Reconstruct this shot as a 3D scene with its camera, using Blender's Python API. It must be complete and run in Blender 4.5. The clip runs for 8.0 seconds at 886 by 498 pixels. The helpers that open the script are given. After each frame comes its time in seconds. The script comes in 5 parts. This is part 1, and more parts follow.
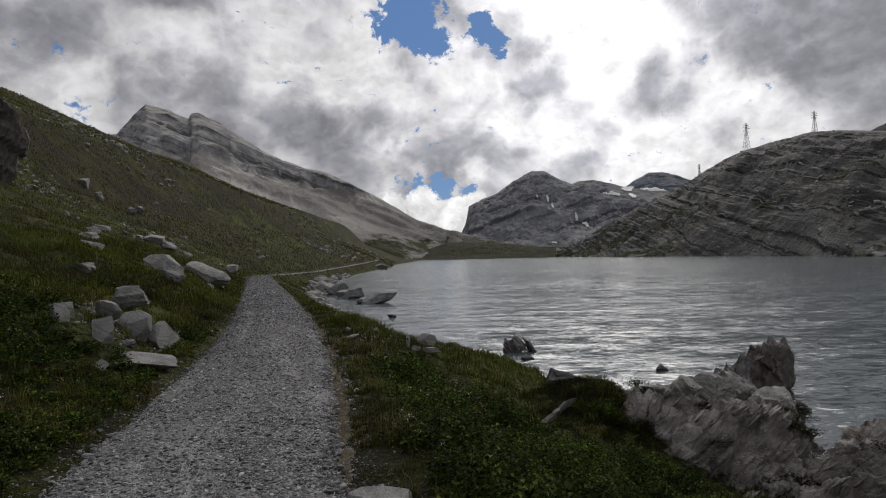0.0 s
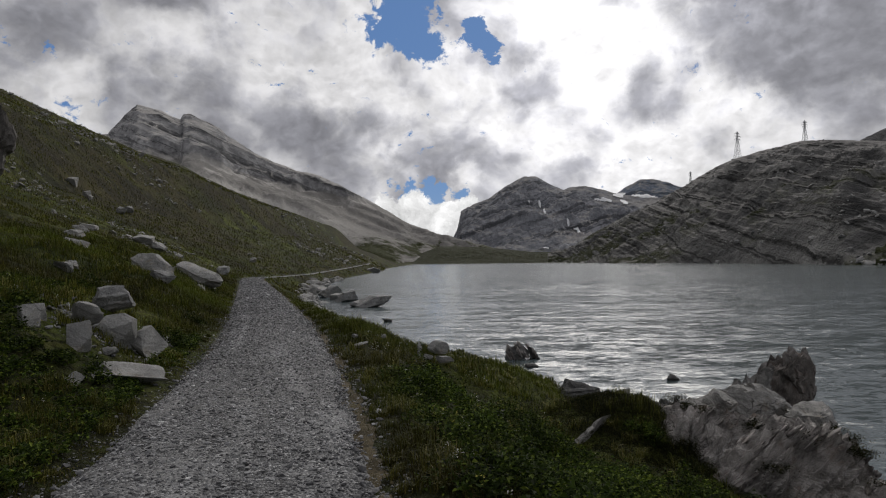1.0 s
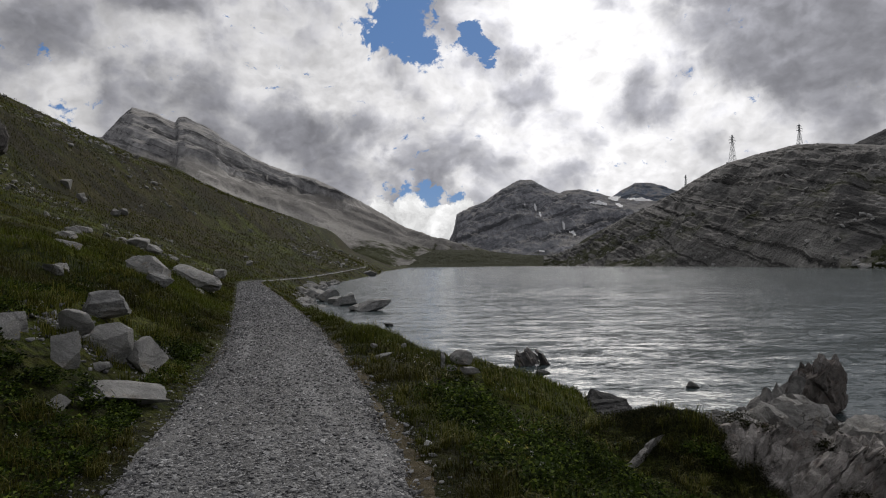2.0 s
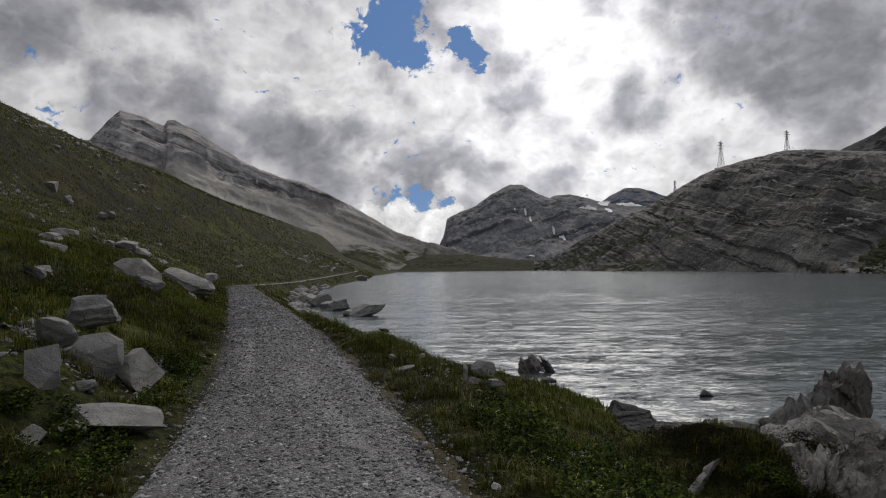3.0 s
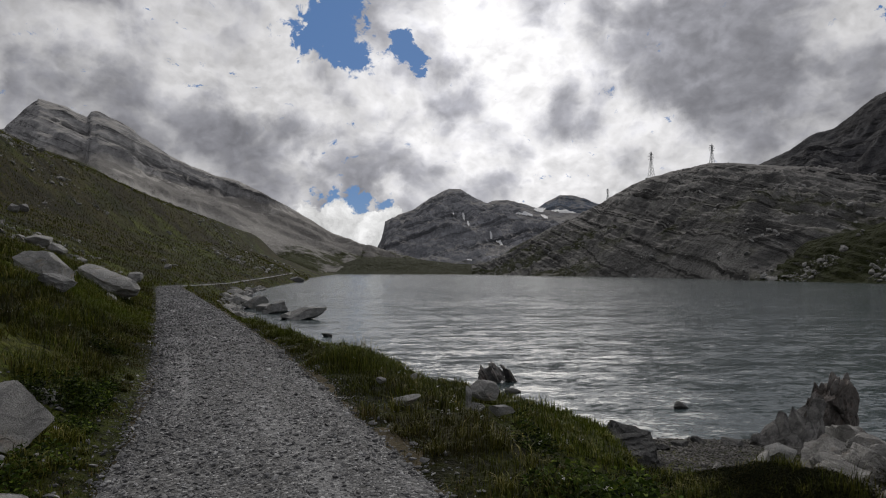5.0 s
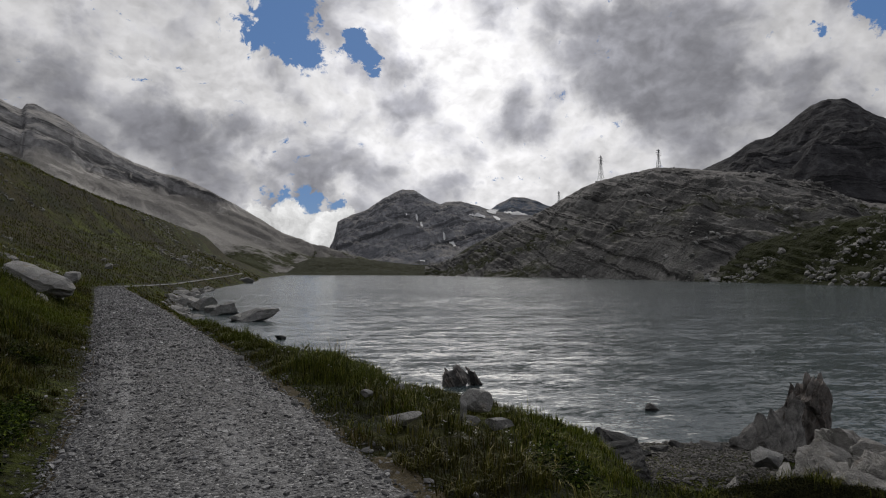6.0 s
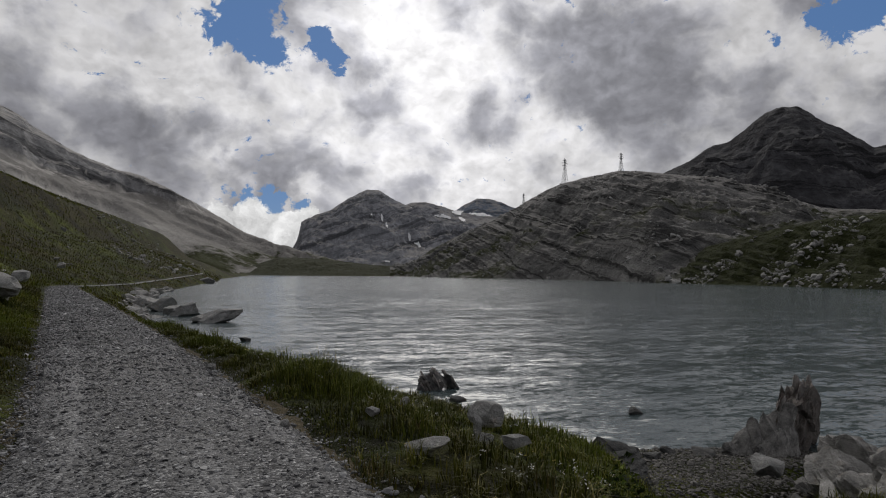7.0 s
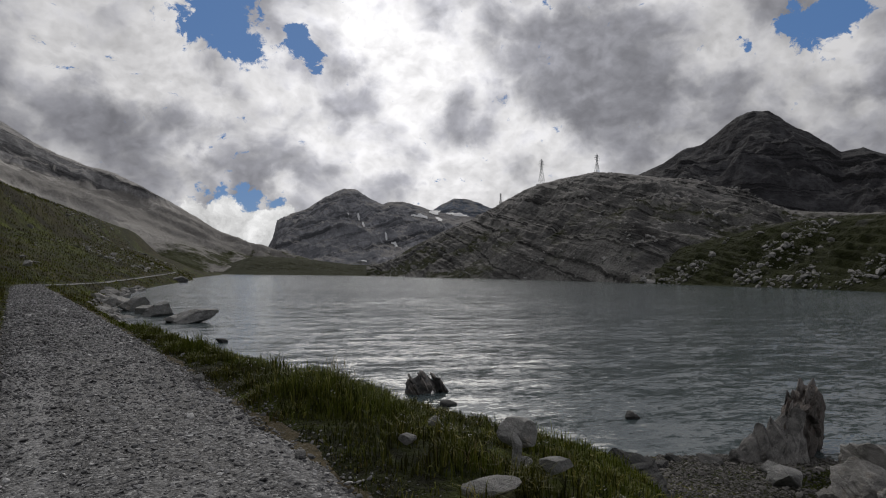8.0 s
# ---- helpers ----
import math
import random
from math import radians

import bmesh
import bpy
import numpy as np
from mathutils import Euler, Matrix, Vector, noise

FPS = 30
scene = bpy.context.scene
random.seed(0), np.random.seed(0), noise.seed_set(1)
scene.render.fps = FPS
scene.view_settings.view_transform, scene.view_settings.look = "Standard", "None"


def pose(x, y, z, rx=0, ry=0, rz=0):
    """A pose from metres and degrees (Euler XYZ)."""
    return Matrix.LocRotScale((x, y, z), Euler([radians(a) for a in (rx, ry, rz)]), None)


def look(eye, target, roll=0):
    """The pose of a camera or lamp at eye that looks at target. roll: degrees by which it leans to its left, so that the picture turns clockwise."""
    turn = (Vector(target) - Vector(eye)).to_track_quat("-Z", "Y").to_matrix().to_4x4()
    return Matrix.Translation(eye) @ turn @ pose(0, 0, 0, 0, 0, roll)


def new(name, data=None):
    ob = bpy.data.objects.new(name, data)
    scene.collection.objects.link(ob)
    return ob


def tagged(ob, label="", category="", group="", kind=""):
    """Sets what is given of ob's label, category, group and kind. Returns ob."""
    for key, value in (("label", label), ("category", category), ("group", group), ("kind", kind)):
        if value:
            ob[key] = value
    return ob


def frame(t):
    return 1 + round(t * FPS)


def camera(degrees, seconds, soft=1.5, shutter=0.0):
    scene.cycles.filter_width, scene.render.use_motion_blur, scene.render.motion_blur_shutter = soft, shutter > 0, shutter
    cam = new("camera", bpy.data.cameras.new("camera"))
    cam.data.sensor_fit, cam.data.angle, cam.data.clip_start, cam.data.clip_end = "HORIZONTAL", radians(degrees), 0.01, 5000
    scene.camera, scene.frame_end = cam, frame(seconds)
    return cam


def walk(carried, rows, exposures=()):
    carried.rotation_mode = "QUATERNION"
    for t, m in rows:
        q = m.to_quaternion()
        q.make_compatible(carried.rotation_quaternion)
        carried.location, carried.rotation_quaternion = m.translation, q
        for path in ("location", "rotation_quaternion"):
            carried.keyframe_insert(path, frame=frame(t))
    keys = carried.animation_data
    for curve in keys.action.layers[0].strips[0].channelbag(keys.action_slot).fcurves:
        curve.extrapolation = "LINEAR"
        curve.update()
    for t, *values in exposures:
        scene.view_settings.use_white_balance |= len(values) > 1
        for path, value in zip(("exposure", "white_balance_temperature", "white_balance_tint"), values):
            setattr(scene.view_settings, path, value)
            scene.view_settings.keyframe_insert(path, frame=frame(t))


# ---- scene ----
# The camera and its walk
cam = camera(72.0, 8.0, soft=1.1)
walk(cam, [
    (0, pose(0.000, -0.000, 1.928, 90.72, 1.30, 0.02)),
    (0.5, pose(-0.218, 0.532, 1.892, 90.91, 0.91, -0.45)),
    (1, pose(-0.473, 1.085, 1.866, 91.11, 0.70, -0.78)),
    (1.5, pose(-0.741, 1.621, 1.860, 91.24, 0.67, -1.04)),
    (3, pose(-1.512, 3.109, 1.819, 91.83, 0.64, -2.13)),
    (3.5, pose(-1.756, 3.628, 1.810, 91.96, 0.36, -3.36)),
    (4, pose(-1.931, 4.139, 1.804, 91.96, -0.02, -4.77)),
    (5.5, pose(-2.370, 5.882, 1.703, 92.19, -0.09, -10.07)),
    (6, pose(-2.507, 6.422, 1.662, 92.21, -0.22, -12.43)),
    (6.5, pose(-2.619, 6.934, 1.631, 92.26, -0.38, -14.43)),
    (7, pose(-2.745, 7.441, 1.608, 92.31, -0.41, -15.72)),
    (7.5, pose(-2.895, 7.903, 1.608, 92.35, -0.54, -16.73)),
    (8, pose(-2.982, 8.392, 1.592, 92.31, -0.61, -17.92)),
], exposures=[(0, 0.14), (3.5, 0.03), (8, -0.10)])

# ---- world, sun and sky ----
SUN_AZ, SUN_EL = 14.0, 38.0          # degrees to the right of +y, above the horizon


def toward(az, tan_el):
    a = radians(az)
    return Vector((math.sin(a), math.cos(a), tan_el)).normalized()


class Nodes:
    """Short hand for a node tree."""

    def __init__(self, tree):
        self.tree = tree
        tree.nodes.clear()

    def put(self, kind, out=0, ins=None, operation="", clamp=None, interpolation=""):
        n = self.tree.nodes.new(kind)
        if operation:
            n.operation = operation
        if clamp is not None and kind == "ShaderNodeMath":
            n.use_clamp = clamp
        if interpolation:
            n.interpolation_type = interpolation
        for k, v in (ins or {}).items():
            self.wire(v, n.inputs[k])
        return n.outputs[out] if len(n.outputs) else n

    def wire(self, v, socket):
        if isinstance(v, bpy.types.NodeSocket):
            self.tree.links.new(v, socket)
        else:
            socket.default_value = v

    def math(self, op, a, b=0.0, c=0.0, clamp=False):
        return self.put("ShaderNodeMath", ins={0: a, 1: b, 2: c}, operation=op, clamp=clamp)

    def vmath(self, op, a, b=(0, 0, 0), out=0):
        return self.put("ShaderNodeVectorMath", out=out, ins={0: a, 1: b}, operation=op)

    def noise(self, vec, scale, detail=4.0, rough=0.55, distort=0.0, out=0):
        return self.put("ShaderNodeTexNoise", out=out, ins={"Vector": vec, "Scale": scale, "Detail": detail, "Roughness": rough, "Distortion": distort})

    def ramp(self, fac, stops):
        n = self.tree.nodes.new("ShaderNodeValToRGB")
        e = n.color_ramp.elements
        while len(e) < len(stops):
            e.new(0.5)
        for k, (p, c) in enumerate(stops):
            e[k].position = p
            e[k].color = (c, c, c, 1) if isinstance(c, (int, float)) else (*c, 1)
        self.wire(fac, n.inputs[0])
        return n.outputs[0]

    def span(self, v, a, b, c=0.0, d=1.0):
        return self.put("ShaderNodeMapRange", ins={0: v, 1: a, 2: b, 3: c, 4: d})

    def mix(self, fac, a, b, blend="MIX"):
        n = self.tree.nodes.new("ShaderNodeMix")
        n.data_type, n.blend_type = "RGBA", blend
        col = lambda c: (*c, 1) if isinstance(c, tuple) and len(c) == 3 else c
        self.wire(fac, n.inputs[0])
        self.wire(col(a), n.inputs[6])
        self.wire(col(b), n.inputs[7])
        return n.outputs[2]


# soft bright and dark masses, and the gaps, of the cloud cover: azimuth, tangent of elevation, size in degrees, weight
BRIGHT = [(-23.0, 0.347, 2.6, 0.2), (-33.4, 0.218, 2.6, 0.16), (-9.4, 0.283, 2.4, 0.25), (-3.3, 0.266, 1.9, 0.25), (-15.4, 0.315, 1.7, 0.12), (-6.4, 0.368, 1.9, 0.2), (14.4, 0.377, 3.3, 0.25), (16.0, 0.306, 2.1, 0.25),
          (9.8, 0.377, 1.9, 0.12), (3.4, 0.142, 1.2, 0.2), (11.6, 0.182, 1.9, 0.18), (20.1, 0.166, 1.9, 0.25), (16.7, 0.12, 1.4, 0.22), (27.1, 0.209, 2.1, 0.16), (2.8, 0.3, 1.9, 0.16), (-4.8, 0.182, 0.9, 0.15),
          (-30.3, 0.264, 1.9, 0.1), (22.6, 0.124, 1.9, 0.1), (43.6, 0.33, 2.9, 0.1), (51.7, 0.29, 2.4, 0.14), (35.7, 0.23, 2.9, 0.08), (41.4, 0.397, 2.4, 0.05), (46.0, 0.25, 6.0, 0.10)]
LOW_CLOUD = [(-1.2, 0.070, 2.6, 0.9), (2.6, 0.072, 2.2, 0.8), (-3.5, 0.055, 2.5, 0.5)]
DARK = [(-15.8, 0.391, 2.4, 0.1), (-27.0, 0.238, 3.3, 0.12), (-21.2, 0.246, 3.3, 0.12), (-18.3, 0.329, 1.9, 0.06), (-12.5, 0.222, 2.6, 0.18), (-8.5, 0.145, 3.3, 0.2), (-1.0, 0.246, 2.4, 0.18), (3.8, 0.249, 2.1, 0.14),
        (-1.9, 0.181, 2.9, 0.18), (-7.3, 0.238, 1.2, 0.1), (9.7, 0.294, 2.1, 0.18), (11.9, 0.236, 2.1, 0.12), (19.1, 0.26, 2.9, 0.15), (20.9, 0.222, 2.4, 0.12), (14.8, 0.169, 1.9, 0.16), (23.8, 0.327, 2.9, 0.12),
        (32.1, 0.315, 4.3, 0.18), (35.0, 0.25, 3.3, 0.14), (-34.7, 0.33, 2.9, 0.12), (0.5, 0.153, 1.9, 0.12), (53.1, 0.208, 2.9, 0.12), (48.6, 0.242, 2.4, 0.05), (29.2, 0.384, 3.3, 0.08), (31.0, 0.33, 5.5, 0.30), (24.0, 0.37, 4.0, 0.12), (34.0, 0.24, 4.0, 0.06)]
HOLES = [(-2.9, 0.396, 2.0, 0.8), (-4.6, 0.363, 1.0, 0.5), (-0.6, 0.354, 1.6, 0.75), (5.1, 0.358, 1.5, 0.85), (3.7, 0.382, 1.2, 0.7), (-1.8, 0.443, 2.1, 0.8), (-32.2, 0.295, 0.9, 0.5), (-0.1, 0.118, 1.5, 0.8),
         (-2.8, 0.115, 1.0, 0.6), (2.7, 0.118, 0.8, 0.5), (49.6, 0.374, 1.8, 0.8), (47.6, 0.367, 0.9, 0.6), (51.7, 0.368, 1.4, 0.7), (45.1, 0.351, 0.6, 0.45)]


def make_sky():
    world = bpy.data.worlds.new("sky")
    world.use_nodes = True
    scene.world = world
    N = Nodes(world.node_tree)
    d = N.vmath("NORMALIZE", N.put("ShaderNodeTexCoord", out=0))
    sky = N.put("ShaderNodeTexSky")
    air = sky.node
    air.sky_type, air.sun_disc, air.altitude = "NISHITA", False, 2200.0
    air.sun_elevation, air.sun_rotation = radians(SUN_EL), radians(SUN_AZ)
    # heaped clouds, a little flatter than wide
    split = N.put("ShaderNodeSeparateXYZ", ins={0: d}).node
    up = split.outputs[2]
    deck = N.put("ShaderNodeCombineXYZ", ins={0: N.math("MULTIPLY", split.outputs[0], 1.0), 1: split.outputs[1], 2: N.math("MULTIPLY", up, 1.25)})

    def scaled(v, k):
        o = N.vmath("SCALE", v)
        o.node.inputs[3].default_value = k
        return o

    wob = scaled(N.vmath("SUBTRACT", N.noise(deck, 7.0, 5.0, 0.6, out=1), (0.5, 0.5, 0.5)), 0.07)
    bent = N.vmath("ADD", deck, wob)
    wisp = scaled(N.vmath("SUBTRACT", N.noise(d, 13.0, 8.0, 0.66, out=1), (0.5, 0.5, 0.5)), 0.075)
    dw = N.vmath("NORMALIZE", N.vmath("ADD", d, wisp))

    def blob(az, el, size, where=dw):
        """A soft spot of sky round a direction; size in degrees."""
        dot = N.vmath("DOT_PRODUCT", where, tuple(toward(az, el)), out=1)
        k = 1.0 / (1.0 - math.cos(radians(size)))
        return N.math("EXPONENT", N.math("MULTIPLY", N.math("SUBTRACT", dot, 1.0), k))

    def total(spots, where=dw):
        t = 0.0
        for az, el, size, weight in spots:
            t = N.math("MULTIPLY_ADD", blob(az, el, size, where), weight, t)
        return t

    def puffs(where, scale, detail):
        v = N.put("ShaderNodeTexVoronoi", ins={"Vector": where, "Scale": scale, "Detail": detail, "Roughness": 0.58})
        v.node.feature = "SMOOTH_F1"
        v.node.inputs["Smoothness"].default_value = 0.35
        return v.node.outputs["Distance"]

    def heap_of(where):
        """Thickness of heaped cloud: broad masses with rounded heads on them."""
        mass = N.noise(where, 5.0, 9.0, 0.60, 0.2)
        return N.math("ADD", N.math("MULTIPLY", N.math("SUBTRACT", mass, 0.5), 1.05), N.math("MULTIPLY", N.math("SUBTRACT", 0.80, puffs(where, 10.0, 3.5)), 0.42))

    here = heap_of(bent)
    sunward = heap_of(N.vmath("ADD", bent, tuple(0.014 * toward(SUN_AZ, 0.8))))
    fine = N.noise(bent, 34.0, 6.0, 0.64, 0.3)
    glow = N.math("ADD", N.math("MULTIPLY", blob(SUN_AZ, 0.34, 14.0, d), 0.75), N.math("MULTIPLY", blob(SUN_AZ, 0.40, 34.0, d), 0.38))
    guide = N.math("SUBTRACT", total(DARK), total(BRIGHT))
    thick = N.math("ADD", N.math("MULTIPLY_ADD", guide, 1.2, N.math("MULTIPLY_ADD", glow, -0.14, 0.69)), here)
    thin = N.put("ShaderNodeMapRange", ins={0: thick, 1: 0.80, 2: 0.36, 3: 0.0, 4: 1.0}, interpolation="SMOOTHSTEP")
    relief = N.math("MULTIPLY", N.math("SUBTRACT", here, sunward), 1.7)
    value = N.math("ADD", N.math("ADD", thin, relief), N.math("MULTIPLY", N.math("SUBTRACT", fine, 0.5), 0.20))
    value = N.put("ShaderNodeMapRange", ins={0: value, 1: -0.35, 2: 1.15, 3: 0.0, 4: 1.12}, interpolation="LINEAR")
    gain = N.math("MULTIPLY_ADD", glow, 0.33, 0.40)
    bright = N.math("MULTIPLY_ADD", N.math("POWER", value, 1.5), gain, N.math("MULTIPLY_ADD", glow, 0.13, 0.15))
    tint = N.mix(thin, (0.955, 0.96, 1.06), (1.0, 0.99, 1.005))
    cloud = N.mix(1.0, tint, N.put("ShaderNodeCombineColor", ins={0: bright, 1: bright, 2: bright}), "MULTIPLY")
    hole = N.span(N.math("ADD", total(HOLES), N.math("ADD", N.math("MULTIPLY", N.math("SUBTRACT", fine, 0.5), 1.7), N.math("MULTIPLY", here, -0.45))), 0.33, 0.47)
    blue = N.mix(0.8, N.vmath("MULTIPLY", sky, (0.09, 0.09, 0.09)), (0.07, 0.165, 0.375))
    seen = N.mix(hole, cloud, blue)
    # a bank of sunlit cumulus far behind the head of the valley
    heap = N.span(N.math("ADD", total(LOW_CLOUD), N.math("MULTIPLY", N.math("SUBTRACT", N.noise(dw, 16.0, 6.0, 0.6), 0.5), 1.6)), 0.36, 0.46)
    puff = N.span(N.math("ADD", N.noise(dw, 26.0, 6.0, 0.6), N.math("MULTIPLY", up, 1.4)), 0.38, 0.78, 0.42, 0.98)
    seen = N.mix(heap, seen, N.put("ShaderNodeCombineColor", ins={0: puff, 1: puff, 2: puff}))
    N.put("ShaderNodeOutputWorld", ins={0: N.put("ShaderNodeBackground", ins={0: seen, 1: 1.0})})


make_sky()
sun = new("sun", bpy.data.lights.new("sun", "SUN"))
sun.data.energy, sun.data.angle, sun.data.color = 1.3, radians(40), (1.0, 0.95, 0.88)
sun.matrix_world = look(toward(SUN_AZ, math.tan(radians(SUN_EL))) * 100, (0, 0, 0))

# ---- materials ----


def material(name):
    m = bpy.data.materials.new(name)
    m.use_nodes = True
    return m, Nodes(m.node_tree)


def finish(N, colour, rough=0.8, bump=None, strength=0.4, distance=0.05, spec=0.3, normal=None):
    ins = {"Base Color": colour, "Roughness": rough, "Specular IOR Level": spec}
    if bump is not None:
        b = {"Strength": strength, "Distance": distance, "Height": bump}
        ins["Normal"] = N.put("ShaderNodeBump", ins=b)
    p = N.put("ShaderNodeBsdfPrincipled", ins=ins)
    N.put("ShaderNodeOutputMaterial", ins={0: p})


def place(N):
    return N.put("ShaderNodeNewGeometry", out=0)


def slope_up(N):
    return N.put("ShaderNodeSeparateXYZ", out=2, ins={0: N.put("ShaderNodeNewGeometry", out=1)})


def island(N):
    return N.put("ShaderNodeNewGeometry", out=8)


def mat_turf():
    """Alpine turf: moss and heath over peat, gaps shaded near black in the colour, dry straw, stones showing through
    further up.
    """
    m, N = material("turf")
    p = place(N)
    a, b, c = N.noise(p, 0.09, 5, 0.6), N.noise(p, 0.9, 6, 0.65), N.noise(p, 9.0, 5, 0.7)
    wide = N.noise(p, 0.022, 6, 0.66)
    green = N.mix(N.span(a, 0.42, 0.60), (0.036, 0.050, 0.006), (0.130, 0.155, 0.016))
    green = N.mix(N.span(wide, 0.46, 0.56, 0.0, 0.8), green, (0.060, 0.042, 0.018))
    straw = N.mix(N.span(b, 0.52, 0.68, 0.0, 0.75), green, (0.125, 0.112, 0.034))
    # near-black specks paint the shade deep between the blades
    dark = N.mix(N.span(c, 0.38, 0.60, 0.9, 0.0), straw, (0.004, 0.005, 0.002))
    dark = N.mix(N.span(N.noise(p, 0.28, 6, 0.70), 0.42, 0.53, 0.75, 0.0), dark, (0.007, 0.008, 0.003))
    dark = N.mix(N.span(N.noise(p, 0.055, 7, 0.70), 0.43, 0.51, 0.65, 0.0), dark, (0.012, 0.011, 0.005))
    far = N.math("GREATER_THAN", N.noise(p, 0.45, 4, 0.65), 0.62)
    grit = N.math("MULTIPLY", far, N.span(N.noise(p, 2.6, 4, 0.66), 0.50, 0.58))
    col = N.mix(N.math("MULTIPLY", grit, N.span(N.noise(p, 0.02, 3), 0.42, 0.58, 0.0, 0.6)), dark, (0.22, 0.21, 0.19))
    finish(N, col, 0.92, N.math("ADD", b, N.math("MULTIPLY", c, 0.4)), 0.9, 0.4, 0.1)
    return m


def mat_gravel_bed():
    m, N = material("gravel_bed")
    p = place(N)
    v = N.put("ShaderNodeTexVoronoi", out=1, ins={"Vector": p, "Scale": 48.0})
    dist = N.put("ShaderNodeTexVoronoi", out=0, ins={"Vector": p, "Scale": 48.0})
    grain = N.put("ShaderNodeSeparateColor", ins={0: v})
    a = N.noise(p, 0.8, 5, 0.6)
    base = N.ramp(grain, [(0.0, (0.045, 0.045, 0.047)), (0.6, (0.15, 0.151, 0.155)), (0.9, (0.30, 0.302, 0.305)), (1.0, (0.55, 0.55, 0.55))])
    worn = N.mix(N.span(a, 0.42, 0.66, 0.0, 0.45), base, (0.15, 0.145, 0.138))
    # lighter where feet and wheels run
    run = N.put("ShaderNodeCombineXYZ", ins={0: N.math("MULTIPLY", N.vmath("DOT_PRODUCT", p, (0.966, 0.26, 0.0), out=1), 1.5), 1: N.math("MULTIPLY", N.vmath("DOT_PRODUCT", p, (-0.26, 0.966, 0.0), out=1), 0.16), 2: 0.0})
    worn = N.mix(N.span(N.noise(run, 1.0, 5, 0.62), 0.48, 0.62, 0.0, 0.6), worn, (0.38, 0.382, 0.385))
    fine = N.mix(N.span(N.noise(p, 130.0, 3), 0.35, 0.65, 0.35, 0.0), worn, (0.06, 0.058, 0.055))
    finish(N, fine, 0.85, N.math("ADD", N.math("MULTIPLY", dist, -1.0), N.math("MULTIPLY", N.noise(p, 90.0, 3), 0.4)), 0.9, 0.02, 0.3)
    return m


def mat_pebble(name, lo, hi):
    m, N = material(name)
    i = island(N)
    p = place(N)
    col = N.ramp(i, [(0.0, lo), (0.5, tuple(0.6 * a + 0.4 * b for a, b in zip(lo, hi))), (0.9, hi), (1.0, tuple(min(0.68, 1.7 * b) for b in hi))])
    col = N.mix(N.span(N.noise(p, 60.0, 4, 0.7), 0.35, 0.7, 0.45, 0.0), col, tuple(a * 0.5 for a in lo))
    col = N.mix(N.span(N.noise(p, 0.9, 5, 0.62), 0.40, 0.62, 0.55, 0.0), col, tuple(a * 0.9 for a in lo))
    finish(N, col, 0.75, N.noise(p, 220.0, 3), 0.4, 0.004, 0.35)
    return m


def mat_rock(name, dark, light, rust, tilt=(0.25, 0.1, 1.0), band=14.0, lichen=0.25, scale=1.0, split=0.35):
    """Layered alpine rock with lichen, rusty seams and cracks."""
    m, N = material(name)
    p = N.put("ShaderNodeTexCoord", out=3)
    w = N.vmath("ADD", p, N.vmath("MULTIPLY", N.noise(p, 1.6 * scale, 5, 0.6, out=1), (0.5, 0.5, 0.5)))
    layer = N.vmath("DOT_PRODUCT", w, tilt, out=1)
    line = N.put("ShaderNodeTexNoise", ins={"Vector": N.put("ShaderNodeCombineXYZ", ins={0: N.math("MULTIPLY", layer, band), 1: N.math("MULTIPLY", N.noise(p, 0.8), 1.5), 2: 0.0}), "Scale": 1.0, "Detail": 6.0, "Roughness": 0.65})
    a, b, c = N.noise(p, 2.3 * scale, 6, 0.62), N.noise(p, 14.0 * scale, 6, 0.7), N.noise(p, 70.0 * scale, 4, 0.7)
    col = N.mix(N.span(a, 0.32, 0.66), dark, light)
    col = N.mix(N.span(line, 0.52, 0.70, 0.0, 0.8), col, tuple(0.45 * v for v in dark))
    col = N.mix(N.span(line, 0.30, 0.42, 0.65, 0.0), col, tuple(min(0.6, 1.35 * v) for v in light))
    col = N.mix(N.span(N.noise(p, 3.7 * scale, 4, 0.6), 0.56, 0.70, 0.0, 0.7), col, rust)
    col = N.mix(N.math("MULTIPLY", N.span(b, 0.55, 0.66), lichen), col, (0.42, 0.43, 0.38))
    col = N.mix(N.span(c, 0.30, 0.60, 0.5, 0.0), col, tuple(0.4 * v for v in dark))
    # split along joints
    joint = N.put("ShaderNodeTexVoronoi", ins={"Vector": N.vmath("MULTIPLY", w, (1.0, 1.0, 1.7)), "Scale": 2.1 * scale})
    joint.node.feature = "DISTANCE_TO_EDGE"
    crack = N.span(N.math("ADD", joint.node.outputs["Distance"], N.math("MULTIPLY", N.math("SUBTRACT", b, 0.5), 0.06)), 0.0, 0.035, 1.0, 0.0)
    crack = N.math("MULTIPLY", crack, N.span(N.noise(p, 1.1 * scale, 3), 0.50, 0.60, 0.0, split))
    col = N.mix(crack, col, tuple(0.22 * v for v in dark))
    bump = N.math("ADD", N.math("ADD", N.math("MULTIPLY", line, 0.9), N.math("MULTIPLY", b, 0.7)), N.math("ADD", N.math("MULTIPLY", c, 0.3), N.math("MULTIPLY", crack, -0.8)))
    finish(N, col, 0.82, bump, 0.9, 0.06 / scale, 0.3)
    return m


